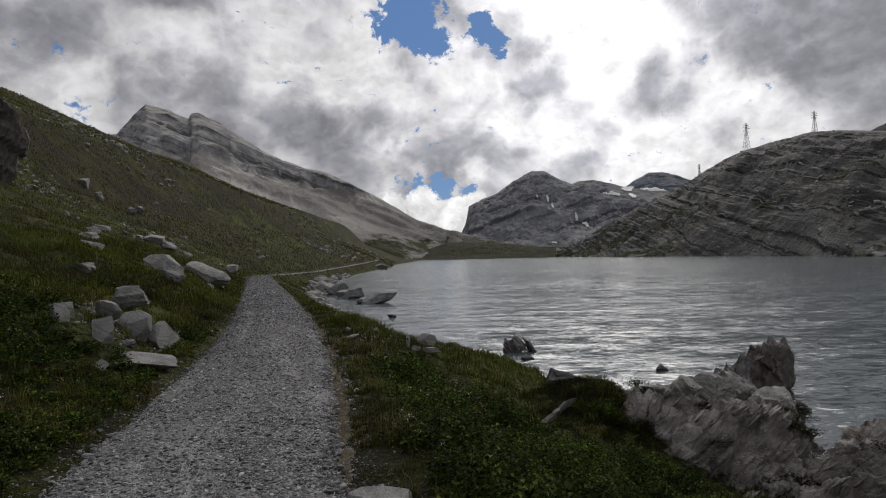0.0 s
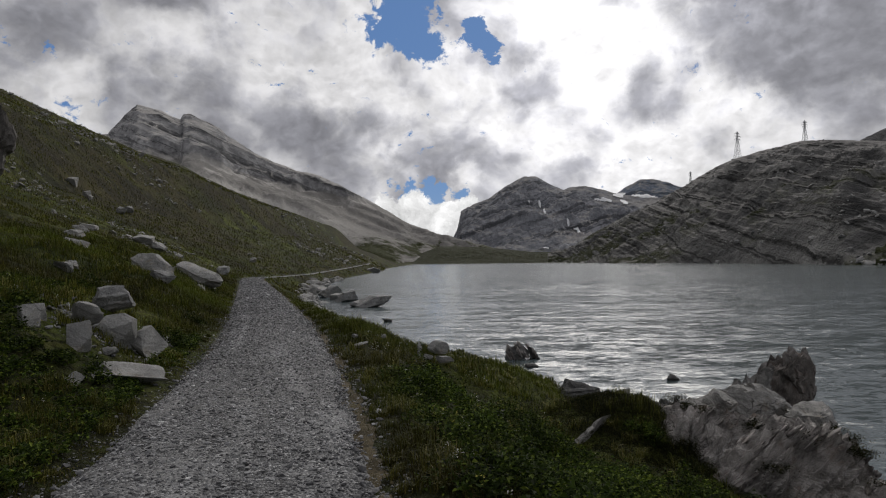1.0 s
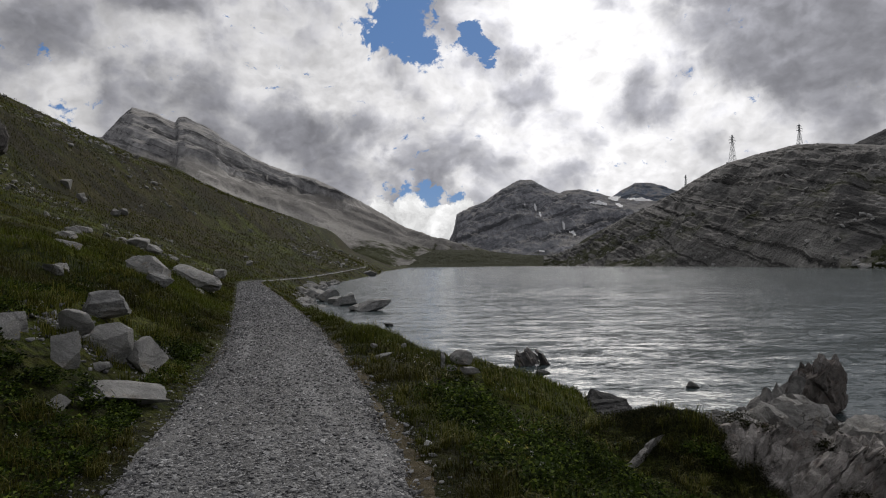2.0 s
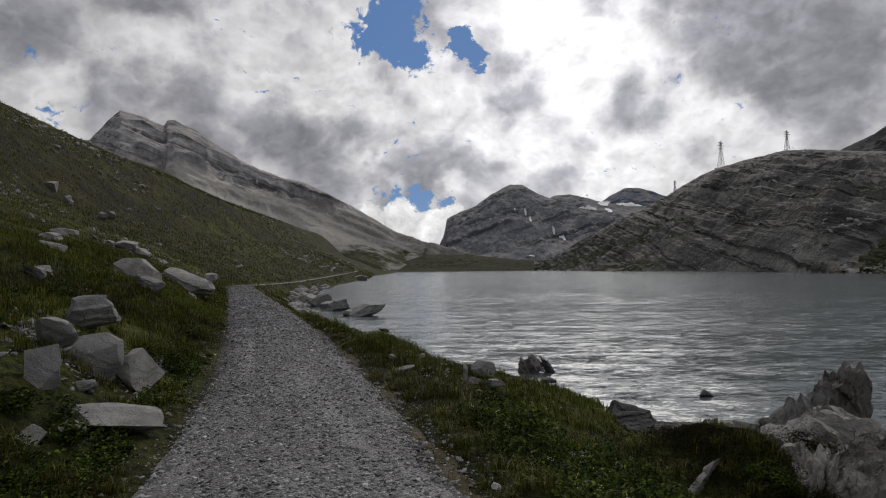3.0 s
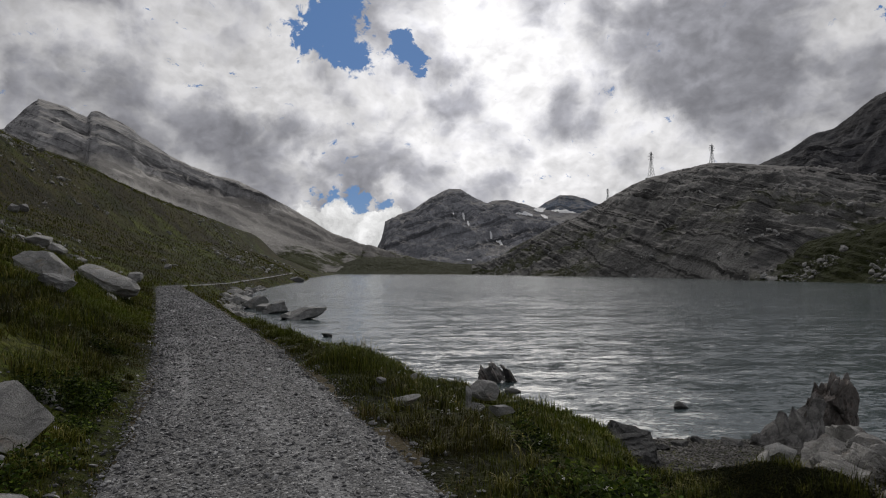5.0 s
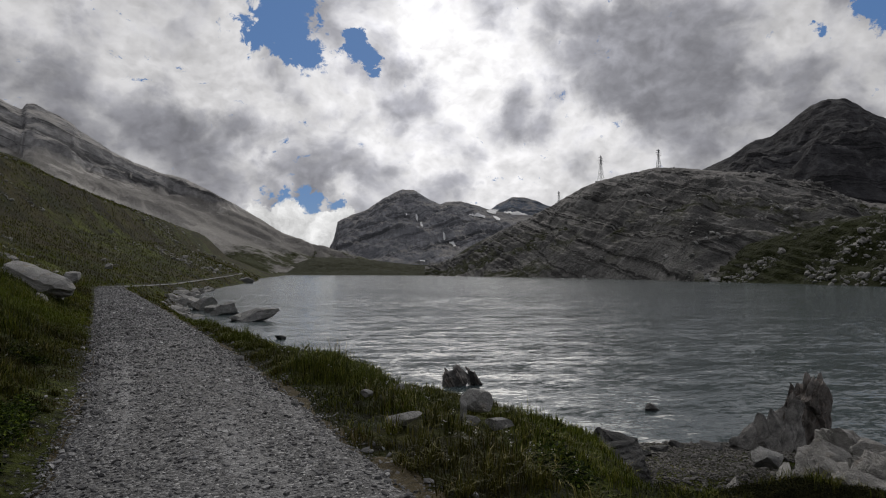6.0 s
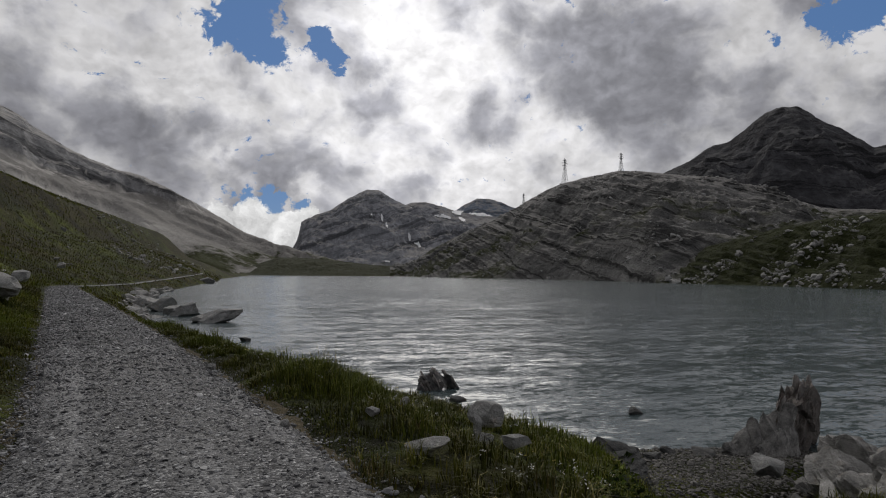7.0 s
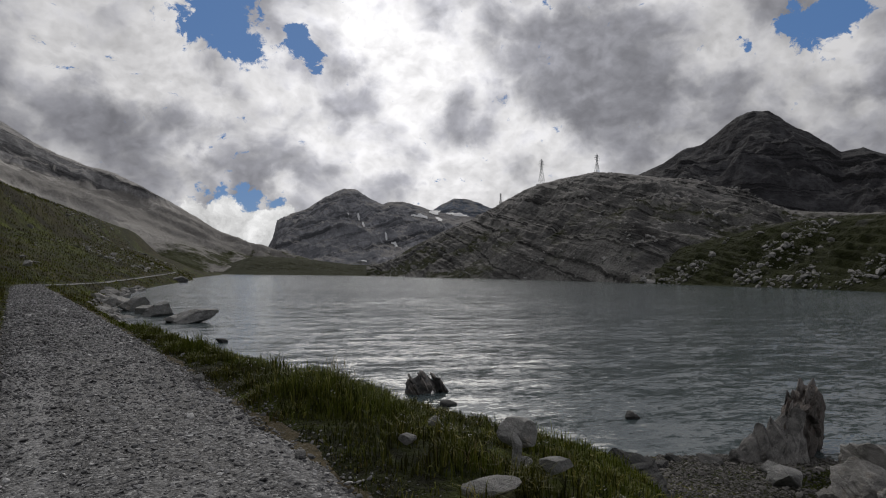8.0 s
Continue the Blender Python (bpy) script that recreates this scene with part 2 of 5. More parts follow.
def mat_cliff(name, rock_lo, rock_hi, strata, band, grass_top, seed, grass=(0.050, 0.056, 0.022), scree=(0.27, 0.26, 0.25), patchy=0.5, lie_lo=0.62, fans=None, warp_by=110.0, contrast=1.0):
    """A whole mountainside: bedded rock, scree fans and thin grass below a height."""
    m, N = material(name)
    p = N.vmath("ADD", place(N), (seed * 311.0, seed * 173.0, 0.0))
    warp = N.vmath("MULTIPLY", N.vmath("SUBTRACT", N.noise(p, 0.006, 6, 0.62, out=1), (0.5, 0.5, 0.5)), (warp_by, warp_by, 0.6 * warp_by))
    q = N.vmath("ADD", p, warp)
    layer = N.vmath("DOT_PRODUCT", q, strata, out=1)
    bed = N.put("ShaderNodeTexNoise", ins={"Vector": N.put("ShaderNodeCombineXYZ", ins={0: N.math("MULTIPLY", layer, band), 1: N.math("MULTIPLY", N.noise(p, 0.004, 3), 2.0), 2: 0.0}), "Scale": 1.0, "Detail": 7.0, "Roughness": 0.68})
    a, b, c = N.noise(p, 0.012, 7, 0.62), N.noise(p, 0.06, 6, 0.66), N.noise(p, 0.22, 4, 0.7)
    col = N.mix(N.span(a, 0.34, 0.66), rock_lo, rock_hi)
    col = N.mix(N.span(bed, 0.525, 0.575, 0.0, 0.8), col, tuple(0.36 * v for v in rock_lo))
    col = N.mix(N.span(bed, 0.36, 0.41, 0.65, 0.0), col, tuple(min(0.55, 1.3 * v) for v in rock_hi))
    col = N.mix(N.span(b, 0.34, 0.60, 0.65, 0.0), col, tuple(0.4 * v for v in rock_lo))
    thin = N.put("ShaderNodeTexNoise", ins={"Vector": N.put("ShaderNodeCombineXYZ", ins={0: N.math("MULTIPLY", layer, band * 3.7), 1: N.math("MULTIPLY", b, 1.2), 2: 3.0}), "Scale": 1.0, "Detail": 4.0, "Roughness": 0.6})
    col = N.mix(N.span(thin, 0.55, 0.59, 0.0, 0.65 * contrast), col, tuple(0.25 * v for v in rock_lo))
    up = slope_up(N)
    lie = N.math("ADD", up, N.math("MULTIPLY", N.math("SUBTRACT", a, 0.5), 0.9))
    col = N.mix(N.span(lie, 0.80, 0.95, 0.0, 0.75), col, scree)
    z = N.put("ShaderNodeSeparateXYZ", out=2, ins={0: place(N)})
    if fans:      # below the cliffs: grey scree; runs and apron of paler scree, sunlight painted in
        k, level, k_low, low_top = fans
        run = N.noise(N.vmath("MULTIPLY", p, (0.020, 0.020, 0.0035)), 1.0, 6, 0.64)
        ragged = N.math("MULTIPLY", N.math("SUBTRACT", N.noise(p, 0.014, 6, 0.62), 0.5), 62.0)
        over = N.math("ADD", N.math("SUBTRACT", N.vmath("DOT_PRODUCT", place(N), (k, 0.0, 1.0), out=1), level), ragged)
        grit = N.mix(N.span(run, 0.40, 0.60), tuple(0.56 * v for v in scree), tuple(0.72 * v for v in scree))
        grit = N.mix(N.span(c, 0.40, 0.64, 0.4, 0.0), grit, tuple(0.42 * v for v in scree))
        col = N.mix(N.span(over, 4.0, -6.0), col, grit)
        pale_runs = N.math("MULTIPLY", N.math("MULTIPLY", N.span(over, -52.0, -30.0), N.span(over, 8.0, -2.0)), N.span(N.noise(p, 0.0085, 5, 0.62), 0.49, 0.54, 0.0, 0.9))
        col = N.mix(pale_runs, col, N.mix(N.span(run, 0.4, 0.6), tuple(1.25 * v for v in scree), tuple(0.72 * v for v in scree)))
        foot = N.math("ADD", N.math("SUBTRACT", N.vmath("DOT_PRODUCT", place(N), (k_low, 0.0, 1.0), out=1), low_top), N.math("MULTIPLY", N.math("SUBTRACT", run, 0.5), 34.0))
        apron = N.math("MULTIPLY", N.span(foot, 8.0, -4.0, 0.0, 0.9), N.span(N.vmath("DOT_PRODUCT", place(N), (1.0, 0.0, 0.0), out=1), -110.0, -260.0))
        col = N.mix(apron, col, tuple(1.15 * v for v in scree))
    low = N.math("ADD", N.span(z, grass_top * 0.35, grass_top, 1.0, 0.0), N.math("MULTIPLY", N.math("SUBTRACT", b, 0.5), 1.7))
    turf = N.math("MULTIPLY", N.span(low, 0.42, 0.75), N.span(N.math("ADD", up, N.math("MULTIPLY", N.math("SUBTRACT", c, 0.5), 0.5)), lie_lo, lie_lo + 0.18))
    turf = N.math("MULTIPLY", turf, N.span(a, 0.62 - patchy * 0.4, 0.70 - patchy * 0.4))
    col = N.mix(turf, col, N.mix(N.span(c, 0.35, 0.65), grass, tuple(0.55 * v for v in grass)))
    finish(N, col, 0.95, N.math("ADD", N.math("MULTIPLY", bed, 0.7), N.math("ADD", b, N.math("MULTIPLY", c, 0.4))), 1.0, 6.0, 0.1)
    return m


def mat_leaf(name, lo, hi, tip=None, rough=0.6, patches=0.0):
    m, N = material(name)
    i = island(N)
    p = place(N)
    stops = [(0.0, lo), (0.8, hi)] + ([(1.0, tip)] if tip else [])
    col = N.ramp(i, stops)
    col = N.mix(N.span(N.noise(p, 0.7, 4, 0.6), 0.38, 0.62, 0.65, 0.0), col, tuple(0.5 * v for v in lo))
    if patches:      # browner and greener ground at a larger scale
        col = N.mix(N.span(N.noise(p, 0.11, 6, 0.66), 0.42, 0.54, patches, 0.0), col, (0.030, 0.023, 0.008))
        col = N.mix(N.span(N.noise(N.vmath("ADD", p, (37.0, 11.0, 0.0)), 0.17, 6, 0.66), 0.52, 0.64, 0.0, 0.6 * patches), col, (0.125, 0.165, 0.016))
    pr = N.put("ShaderNodeBsdfPrincipled", ins={"Base Color": col, "Roughness": rough, "Specular IOR Level": 0.08})
    tr = N.put("ShaderNodeBsdfTranslucent", ins={"Color": col})
    mixed = N.put("ShaderNodeMixShader", ins={0: 0.14, 1: pr, 2: tr})
    N.put("ShaderNodeOutputMaterial", ins={0: mixed})
    return m


def mat_water():
    m, N = material("lake_water")
    p = place(N)
    stretch = lambda kx, ky: N.vmath("MULTIPLY", p, (kx, ky, 1.0))
    tilt = None
    for kx, ky, scale, detail, steep in ((0.62, 1.45, 2.3, 3, 0.55), (0.75, 1.40, 6.5, 2, 0.45), (0.30, 0.85, 1.0, 4, 0.42), (0.06, 0.22, 1.0, 5, 0.16)):
        lean = N.vmath("SUBTRACT", N.noise(stretch(kx, ky), scale, detail, 0.58, 0.5, out=1), (0.5, 0.5, 0.5))
        lean = N.vmath("MULTIPLY", lean, (0.7 * steep, steep, 0.0))
        tilt = lean if tilt is None else N.vmath("ADD", tilt, lean)
    gust = N.span(N.noise(stretch(0.010, 0.035), 1.0, 4, 0.6), 0.35, 0.65, 0.75, 1.2)
    push = N.vmath("SCALE", tilt)
    N.wire(gust, push.node.inputs[3])
    nrm = N.vmath("NORMALIZE", N.vmath("ADD", push, (0.0, 0.0, 1.0)))
    pr = N.put("ShaderNodeBsdfPrincipled", ins={"Base Color": (0.066, 0.088, 0.094, 1), "Roughness": 0.15, "IOR": 1.33, "Normal": nrm})
    N.put("ShaderNodeOutputMaterial", ins={0: pr})
    return m


def mat_plain(name, colour, rough=0.6, metal=0.0, grain=40.0):
    m, N = material(name)
    p = N.put("ShaderNodeTexCoord", out=3)
    col = N.mix(N.span(N.noise(p, grain, 5, 0.65), 0.35, 0.7, 0.4, 0.0), colour, tuple(0.55 * v for v in colour))
    pr = N.put("ShaderNodeBsdfPrincipled", ins={"Base Color": col, "Roughness": rough, "Metallic": metal})
    N.put("ShaderNodeOutputMaterial", ins={0: pr})
    return m


def mat_verge():
    """Trodden earth with grit and withered moss."""
    m, N = material("trodden_earth")
    p = place(N)
    col = N.mix(N.span(N.noise(p, 3.0, 5, 0.65), 0.38, 0.62), (0.050, 0.040, 0.022), (0.105, 0.086, 0.052))
    col = N.mix(N.span(N.noise(p, 60.0, 4, 0.7), 0.56, 0.66, 0.0, 0.8), col, (0.24, 0.235, 0.22))
    col = N.mix(N.span(N.noise(p, 25.0, 4, 0.7), 0.34, 0.50, 0.7, 0.0), col, (0.018, 0.017, 0.010))
    finish(N, col, 0.95, N.noise(p, 45.0, 5, 0.7), 0.8, 0.02, 0.1)
    return m


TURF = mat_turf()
EARTH = mat_verge()
BED = mat_gravel_bed()
PEBBLE = mat_pebble("path_gravel", (0.072, 0.072, 0.076), (0.40, 0.402, 0.41))
SHINGLE = mat_pebble("beach_gravel", (0.040, 0.038, 0.036), (0.17, 0.16, 0.15))
GREY_ROCK = mat_rock("grey_rock", (0.13, 0.132, 0.134), (0.36, 0.36, 0.355), (0.18, 0.14, 0.11))
PALE_ROCK = mat_rock("pale_rock", (0.20, 0.20, 0.197), (0.40, 0.395, 0.385), (0.26, 0.20, 0.14), lichen=0.4)
SCHIST = mat_rock("schist", (0.040, 0.037, 0.035), (0.15, 0.138, 0.13), (0.085, 0.062, 0.05), tilt=(0.78, 0.25, -0.58), band=30.0)


def mat_plate():
    """Thin split plates of schist, each of its own grey."""
    m, N = material("schist_plate")
    p = place(N)
    one = N.put("ShaderNodeObjectInfo", out=5)
    a, b, c = N.noise(p, 3.0, 6, 0.65), N.noise(p, 18.0, 6, 0.7), N.noise(p, 75.0, 4, 0.7)
    col = N.ramp(one, [(0.0, (0.10, 0.091, 0.087)), (0.5, (0.25, 0.228, 0.216)), (1.0, (0.46, 0.43, 0.41))])
    col = N.mix(N.span(a, 0.36, 0.62, 0.75, 0.0), col, (0.035, 0.032, 0.029))
    col = N.mix(N.span(N.noise(p, 5.5, 4, 0.6), 0.55, 0.68, 0.0, 0.6), col, (0.12, 0.082, 0.058))
    col = N.mix(N.span(b, 0.55, 0.64, 0.0, 0.6), col, (0.40, 0.395, 0.375))
    col = N.mix(N.span(c, 0.35, 0.60, 0.5, 0.0), col, (0.03, 0.028, 0.026))
    finish(N, col, 0.8, N.math("ADD", b, N.math("MULTIPLY", c, 0.4)), 0.8, 0.03, 0.3)
    return m


PLATE = mat_plate()
WET_ROCK = mat_rock("wet_rock", (0.035, 0.036, 0.038), (0.10, 0.10, 0.10), (0.05, 0.045, 0.04))
WATER = mat_water()
SNOW = mat_plain("old_snow", (0.80, 0.81, 0.83), 0.6, grain=0.05)
STEEL = mat_plain("galvanised_steel", (0.30, 0.31, 0.32), 0.5, 0.7)

# ---- numbers and noise for the ground ----
_perm = np.random.RandomState(7).permutation(256)
_perm = np.concatenate([_perm, _perm, _perm])
_grad = np.random.RandomState(8).normal(size=(256, 3))
_grad /= np.linalg.norm(_grad, axis=1)[:, None]


def perlin(x, y, z=0.0):
    x, y, z = np.broadcast_arrays(np.asarray(x, float), np.asarray(y, float), np.asarray(z, float))
    xi, yi, zi = np.floor(x), np.floor(y), np.floor(z)
    fx, fy, fz = x - xi, y - yi, z - zi
    xi, yi, zi = xi.astype(int) & 255, yi.astype(int) & 255, zi.astype(int) & 255
    fade = lambda t: t * t * t * (t * (t * 6 - 15) + 10)
    u, v, w = fade(fx), fade(fy), fade(fz)

    def corner(a, b, c):
        g = _grad[_perm[_perm[_perm[(xi + a) & 255] + ((yi + b) & 255)] + ((zi + c) & 255)]]
        return g[..., 0] * (fx - a) + g[..., 1] * (fy - b) + g[..., 2] * (fz - c)
    mixed = lambda p, q, t: p + (q - p) * t
    low = mixed(mixed(corner(0, 0, 0), corner(1, 0, 0), u), mixed(corner(0, 1, 0), corner(1, 1, 0), u), v)
    top = mixed(mixed(corner(0, 0, 1), corner(1, 0, 1), u), mixed(corner(0, 1, 1), corner(1, 1, 1), u), v)
    return mixed(low, top, w)


def fbm(x, y, z=0.0, octaves=4, gain=0.5):
    total, amp, f = 0.0, 1.0, 1.0
    for k in range(octaves):
        total = total + amp * perlin(np.asarray(x) * f + 17.3 * k, np.asarray(y) * f + 9.1 * k, np.asarray(z) * f)
        amp, f = amp * gain, f * 2.03
    return total


def ridged(x, y, z=0.0, octaves=4, gain=0.5):
    total, amp, f = 0.0, 1.0, 1.0
    for k in range(octaves):
        total = total + amp * (0.5 - np.abs(perlin(np.asarray(x) * f + 5.7 * k, np.asarray(y) * f + 3.3 * k, np.asarray(z) * f)) * 2)
        amp, f = amp * gain, f * 2.1
    return total


def smooth(a, b, v):
    t = np.clip((np.asarray(v, float) - a) / (b - a), 0, 1)
    return t * t * (3 - 2 * t)


def curve(v, points):
    """A smooth curve through a few (place, value) pairs."""
    xs, ys = np.array(points, float).T
    v = np.clip(np.asarray(v, float), xs[0], xs[-1])
    k = np.clip(np.searchsorted(xs, v) - 1, 0, len(xs) - 2)
    slope = np.gradient(ys, xs)
    h = xs[k + 1] - xs[k]
    t = (v - xs[k]) / h
    return ((1 + 2 * t) * (1 - t) ** 2 * ys[k] + t * (1 - t) ** 2 * h * slope[k] + t * t * (3 - 2 * t) * ys[k + 1] + t * t * (t - 1) * h * slope[k + 1])


WATER_Z, PATH_Z = -3.0, 0.42
# the path's middle line and the lake shore, as x over y
PATH_LINE = [(-30, 5.5), (-10, 1.6), (0, -0.75), (4, -1.68), (8, -2.5), (14, -3.98), (23, -6.65), (41, -12.2), (60, -18.0), (75, -21.4), (100, -25.5), (145, -30.0), (200, -32.3), (250, -33.0), (320, -35.0), (420, -45.0)]
PATH_RISE = [(-30, 0.42), (48, 0.42), (62, 0.38), (100, -0.35), (145, -0.9), (200, -0.6), (250, 0.0), (320, 0.8), (420, 2.0)]
PATH_HALF = 1.0
# the grassy mountainside: azimuth and the tangent of its skyline
SKYLINE = [(-180, 0.15), (-90, 0.40), (-60, 0.36), (-45, 0.29), (-36, 0.237), (-32, 0.208), (-29, 0.19), (-25.8, 0.168), (-22.7, 0.150), (-18, 0.113), (-13.7, 0.086), (-8.6, 0.055), (-4.4, 0.032), (-1.3, 0.017), (2.0, -0.002), (30, -0.01), (180, 0.05)]


def path_x(y):
    return curve(y, PATH_LINE)


def path_z(y):
    return np.interp(y, *np.array(PATH_RISE, float).T)


def mesh_of(name, verts, faces, mat, smooth_faces=True, parent=None):
    me = bpy.data.meshes.new(name)
    verts = np.asarray(verts, float)
    faces = np.asarray(faces)
    me.vertices.add(len(verts))
    me.vertices.foreach_set("co", verts.ravel())
    n, k = faces.shape
    me.loops.add(n * k)
    me.loops.foreach_set("vertex_index", faces.ravel().astype(np.int32))
    me.polygons.add(n)
    me.polygons.foreach_set("loop_start", np.arange(0, n * k, k, dtype=np.int32))
    me.polygons.foreach_set("use_smooth", np.full(n, smooth_faces))
    me.update(calc_edges=True)
    me.materials.append(mat)
    ob = new(name, me)
    if parent is not None:
        ob.parent = parent
    return ob


def grid_faces(n, m):
    """Quads of an n by m grid of vertices."""
    i = np.arange(n - 1)[:, None] * m + np.arange(m - 1)[None, :]
    return np.stack([i, i + 1, i + m + 1, i + m], -1).reshape(-1, 4)


def height(x, y):
    """The ground's height at x, y."""
    x, y = np.asarray(x, float), np.asarray(y, float)
    r, az = np.hypot(x, y), np.degrees(np.arctan2(x, y))
    u = (x - path_x(y)) * 0.957            # across the path, to the right
    pz = path_z(y)
    # left: a verge, a bank with stones, then the long slope
    left = np.maximum(-u - PATH_HALF, 0)
    stony = smooth(5, 7.5, y) * smooth(16, 12, y)
    wobble = 0.35 * perlin(x * 0.35, y * 0.35, 4.4)
    bank = (0.40 + 0.50 * stony + 0.45 * smooth(15, 19, y)) * smooth(0.35 + wobble, 2.1 + wobble, left) * smooth(60, 32, y) + 0.08 * smooth(0, 0.6, left)
    near = pz + bank + 0.31 * np.maximum(left - 1.2, 0) * smooth(0.8, 5, left)
    sky = curve(az, SKYLINE)
    far = 1.4 + r * sky - 1.6
    k = smooth(25, 110, r)
    rise = near * (1 - k) + np.minimum(np.maximum(far, pz + 0.02 * left), pz + bank + 0.45 * left + 0.6 * np.maximum(left - 30, 0)) * k
    crest = np.interp(az, [-180, -60, -30, -10, 2, 180], [500, 420, 520, 620, 650, 650])
    rise = rise - np.maximum(r - crest, 0) * (sky + 0.25)
    lumps = fbm(x * 0.05, y * 0.05, 3.3, 4) * 1.6 * smooth(14, 70, left) + fbm(x * 0.010, y * 0.010, 8.3, 4) * 9.0 * smooth(60, 260, left)
    hum = fbm(x * 0.55, y * 0.55, 1.0, 4) * 0.30 * smooth(0.3, 3, left) + fbm(x * 2.4, y * 2.4, 2.0, 3) * 0.09 * smooth(0.1, 1, left)
    lumps = lumps + fbm(x * 0.16, y * 0.16, 13.3, 4) * 1.0 * smooth(25, 90, left)
    zl = rise + lumps * smooth(20, 120, r) + hum
    # right: a grassy shoulder that falls to the lake
    right = np.maximum(u - PATH_HALF, 0)
    shoulder = np.interp(y, [4, 10, 12, 14, 16.5, 19, 24, 60, 90], [0.5, 0.6, 0.8, 1.2, 1.2, 0.6, 0.1, 0.0, 0.0]) + 0.35 * perlin(x * 0.3, y * 0.3, 7.7)
    squeeze = np.interp(y, [0, 18, 24, 34, 60, 100, 145, 250, 400], [1.0, 1.0, 0.66, 0.55, 0.60, 0.7, 0.75, 0.55, 0.6])
    drop = curve((right - shoulder) / squeeze, [(-4, 0), (0, 0.0), (0.6, 0.33), (1.3, 0.85), (2.2, 1.15), (4, 1.65), (6.3, 2.6), (8.3, 3.15), (10, 3.42), (14, 4.6), (40, 10)])
    drop = np.maximum(drop, 0)
    brink = right + 0.25 * perlin(x * 0.3, y * 0.3, 7.7) - np.clip(0.6 * (y - 15.5), -0.9, 1.2) * smooth(2.5, 5.0, right)
    gentle = np.interp(brink, [0, 0.5, 1, 2, 3, 4.2, 5.1, 6.2, 7.5, 9.5, 12, 40], [0, 0.02, 0.20, 0.47, 0.74, 1.08, 1.40, 2.50, 2.8, 3.05, 3.6, 10])
    gentle = gentle + 0.48 * smooth(15.0, 18.5, y) * smooth(1.6, 3.6, right)
    wb = smooth(12.3, 14.2, y) * smooth(25, 20, y)
    drop = drop * (1 - wb) + gentle * wb
    zr = pz - drop - 0.02
    zr = zr + 0.22 * np.exp(-((x + 1.95) ** 2 + (y - 14.5) ** 2) / 0.5)
    zr = zr + 0.46 * np.exp(-((x - 3.0) ** 2 / 0.9 + (y - 11.0) ** 2 / 1.1)) + 0.50 * np.exp(-((x - 2.7) ** 2 + (y - 11.9) ** 2) / 1.5) + 0.5 * np.exp(-((x - 4.2) ** 2 + (y - 13.4) ** 2) / 2.0)
    zr = zr + smooth(0.2, 1.5, right) * smooth(3.3, 2.6, drop) * (fbm(x * 0.45, y * 0.45, 5.0, 4) * 0.16 - 0.05 + fbm(x * 2.2, y * 2.2, 6.0, 3) * 0.08)
    beach = -2.42 - 0.15 * (y - 18.0) - 0.03 * (x - 6)
    zr = zr + (np.maximum(zr, beach) - zr) * smooth(3.0, 4.5, x) * smooth(12.5, 10.5, x) * smooth(15.5, 17.0, y) * smooth(26, 23, y)
    zr = zr - 1.6 * smooth(6.8, 8.6, x) * smooth(18.8, 16.8, y)
    zr = np.maximum(zr, WATER_Z - 6)
    z = np.where(u < 0, zl, zr)
    bed = smooth(PATH_HALF + 0.25, PATH_HALF - 0.1, np.abs(u))
    z = z * (1 - bed) + (pz - 0.06) * bed
    # a little rough flat land beyond the head of the lake and on the far shore
    lake_floor = np.where(u < 0, z, np.maximum(z, -9.0))
    return lake_floor


def make_ground():
    front = np.radians(np.concatenate([np.arange(-180, -62, 4.0), np.arange(-62, 64, 0.42), np.arange(64, 181, 4.0)]))
    rings = 0.25 * 1.0215 ** np.arange(0, 462)
    rr, aa = np.meshgrid(rings, front, indexing="ij")
    x, y = rr * np.sin(aa) - 1.2, rr * np.cos(aa) + 2.0
    v = np.stack([x, y, height(x, y)], -1).reshape(-1, 3)
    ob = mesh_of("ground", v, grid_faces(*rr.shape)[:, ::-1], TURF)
    return tagged(ob, "rough alpine turf on a mountainside falling to a lake", "ground", kind="structure")


def make_water():
    front = np.radians(np.concatenate([np.arange(-180, -40, 5.0), np.arange(-40, 64, 0.8), np.arange(64, 181, 5.0)]))
    rings = 1.0 * 1.05 ** np.arange(0, 144)
    rr, aa = np.meshgrid(rings, front, indexing="ij")
    x, y = rr * np.sin(aa) + 12.0, rr * np.cos(aa) + 10.0
    z = np.full_like(x, WATER_Z)
    v = np.stack([x, y, z], -1).reshape(-1, 3)
    ob = mesh_of("water", v, grid_faces(*rr.shape)[:, ::-1], WATER)
    return tagged(ob, "wind-rippled grey-green mountain lake", "lake", kind="structure")


def make_path():
    s = np.concatenate([np.arange(-6, 30, 0.15), np.arange(30, 330, 0.8)])
    w = np.linspace(-1, 1, 25)
    ss, ww = np.meshgrid(s, w, indexing="ij")
    edge = 1 + 0.10 * fbm(ss * 0.9, np.sign(ww) * 3.0, 0.5, 3) - np.where(ww < 0, 0.12 * smooth(9, 13, ss), 0)
    y = ss + 0.29 * ww * PATH_HALF * edge
    x = path_x(ss) + 0.957 * ww * PATH_HALF * edge
    z = path_z(ss) + 0.03 * (1 - ww ** 2) - 0.05 * np.abs(ww) ** 6 + 0.02 * fbm(x * 0.9, y * 0.9, 0.0, 4) - 0.012 * np.exp(-((np.abs(ww) - 0.45) / 0.16) ** 2)
    z += 0.006 * fbm(x * 14, y * 14, 0.0, 2)
    ob = mesh_of("path", np.stack([x, y, z], -1).reshape(-1, 3), grid_faces(*ss.shape)[:, ::-1], BED)
    return tagged(ob, "grey crushed-stone hiking path between grassy verges", "path", kind="structure")


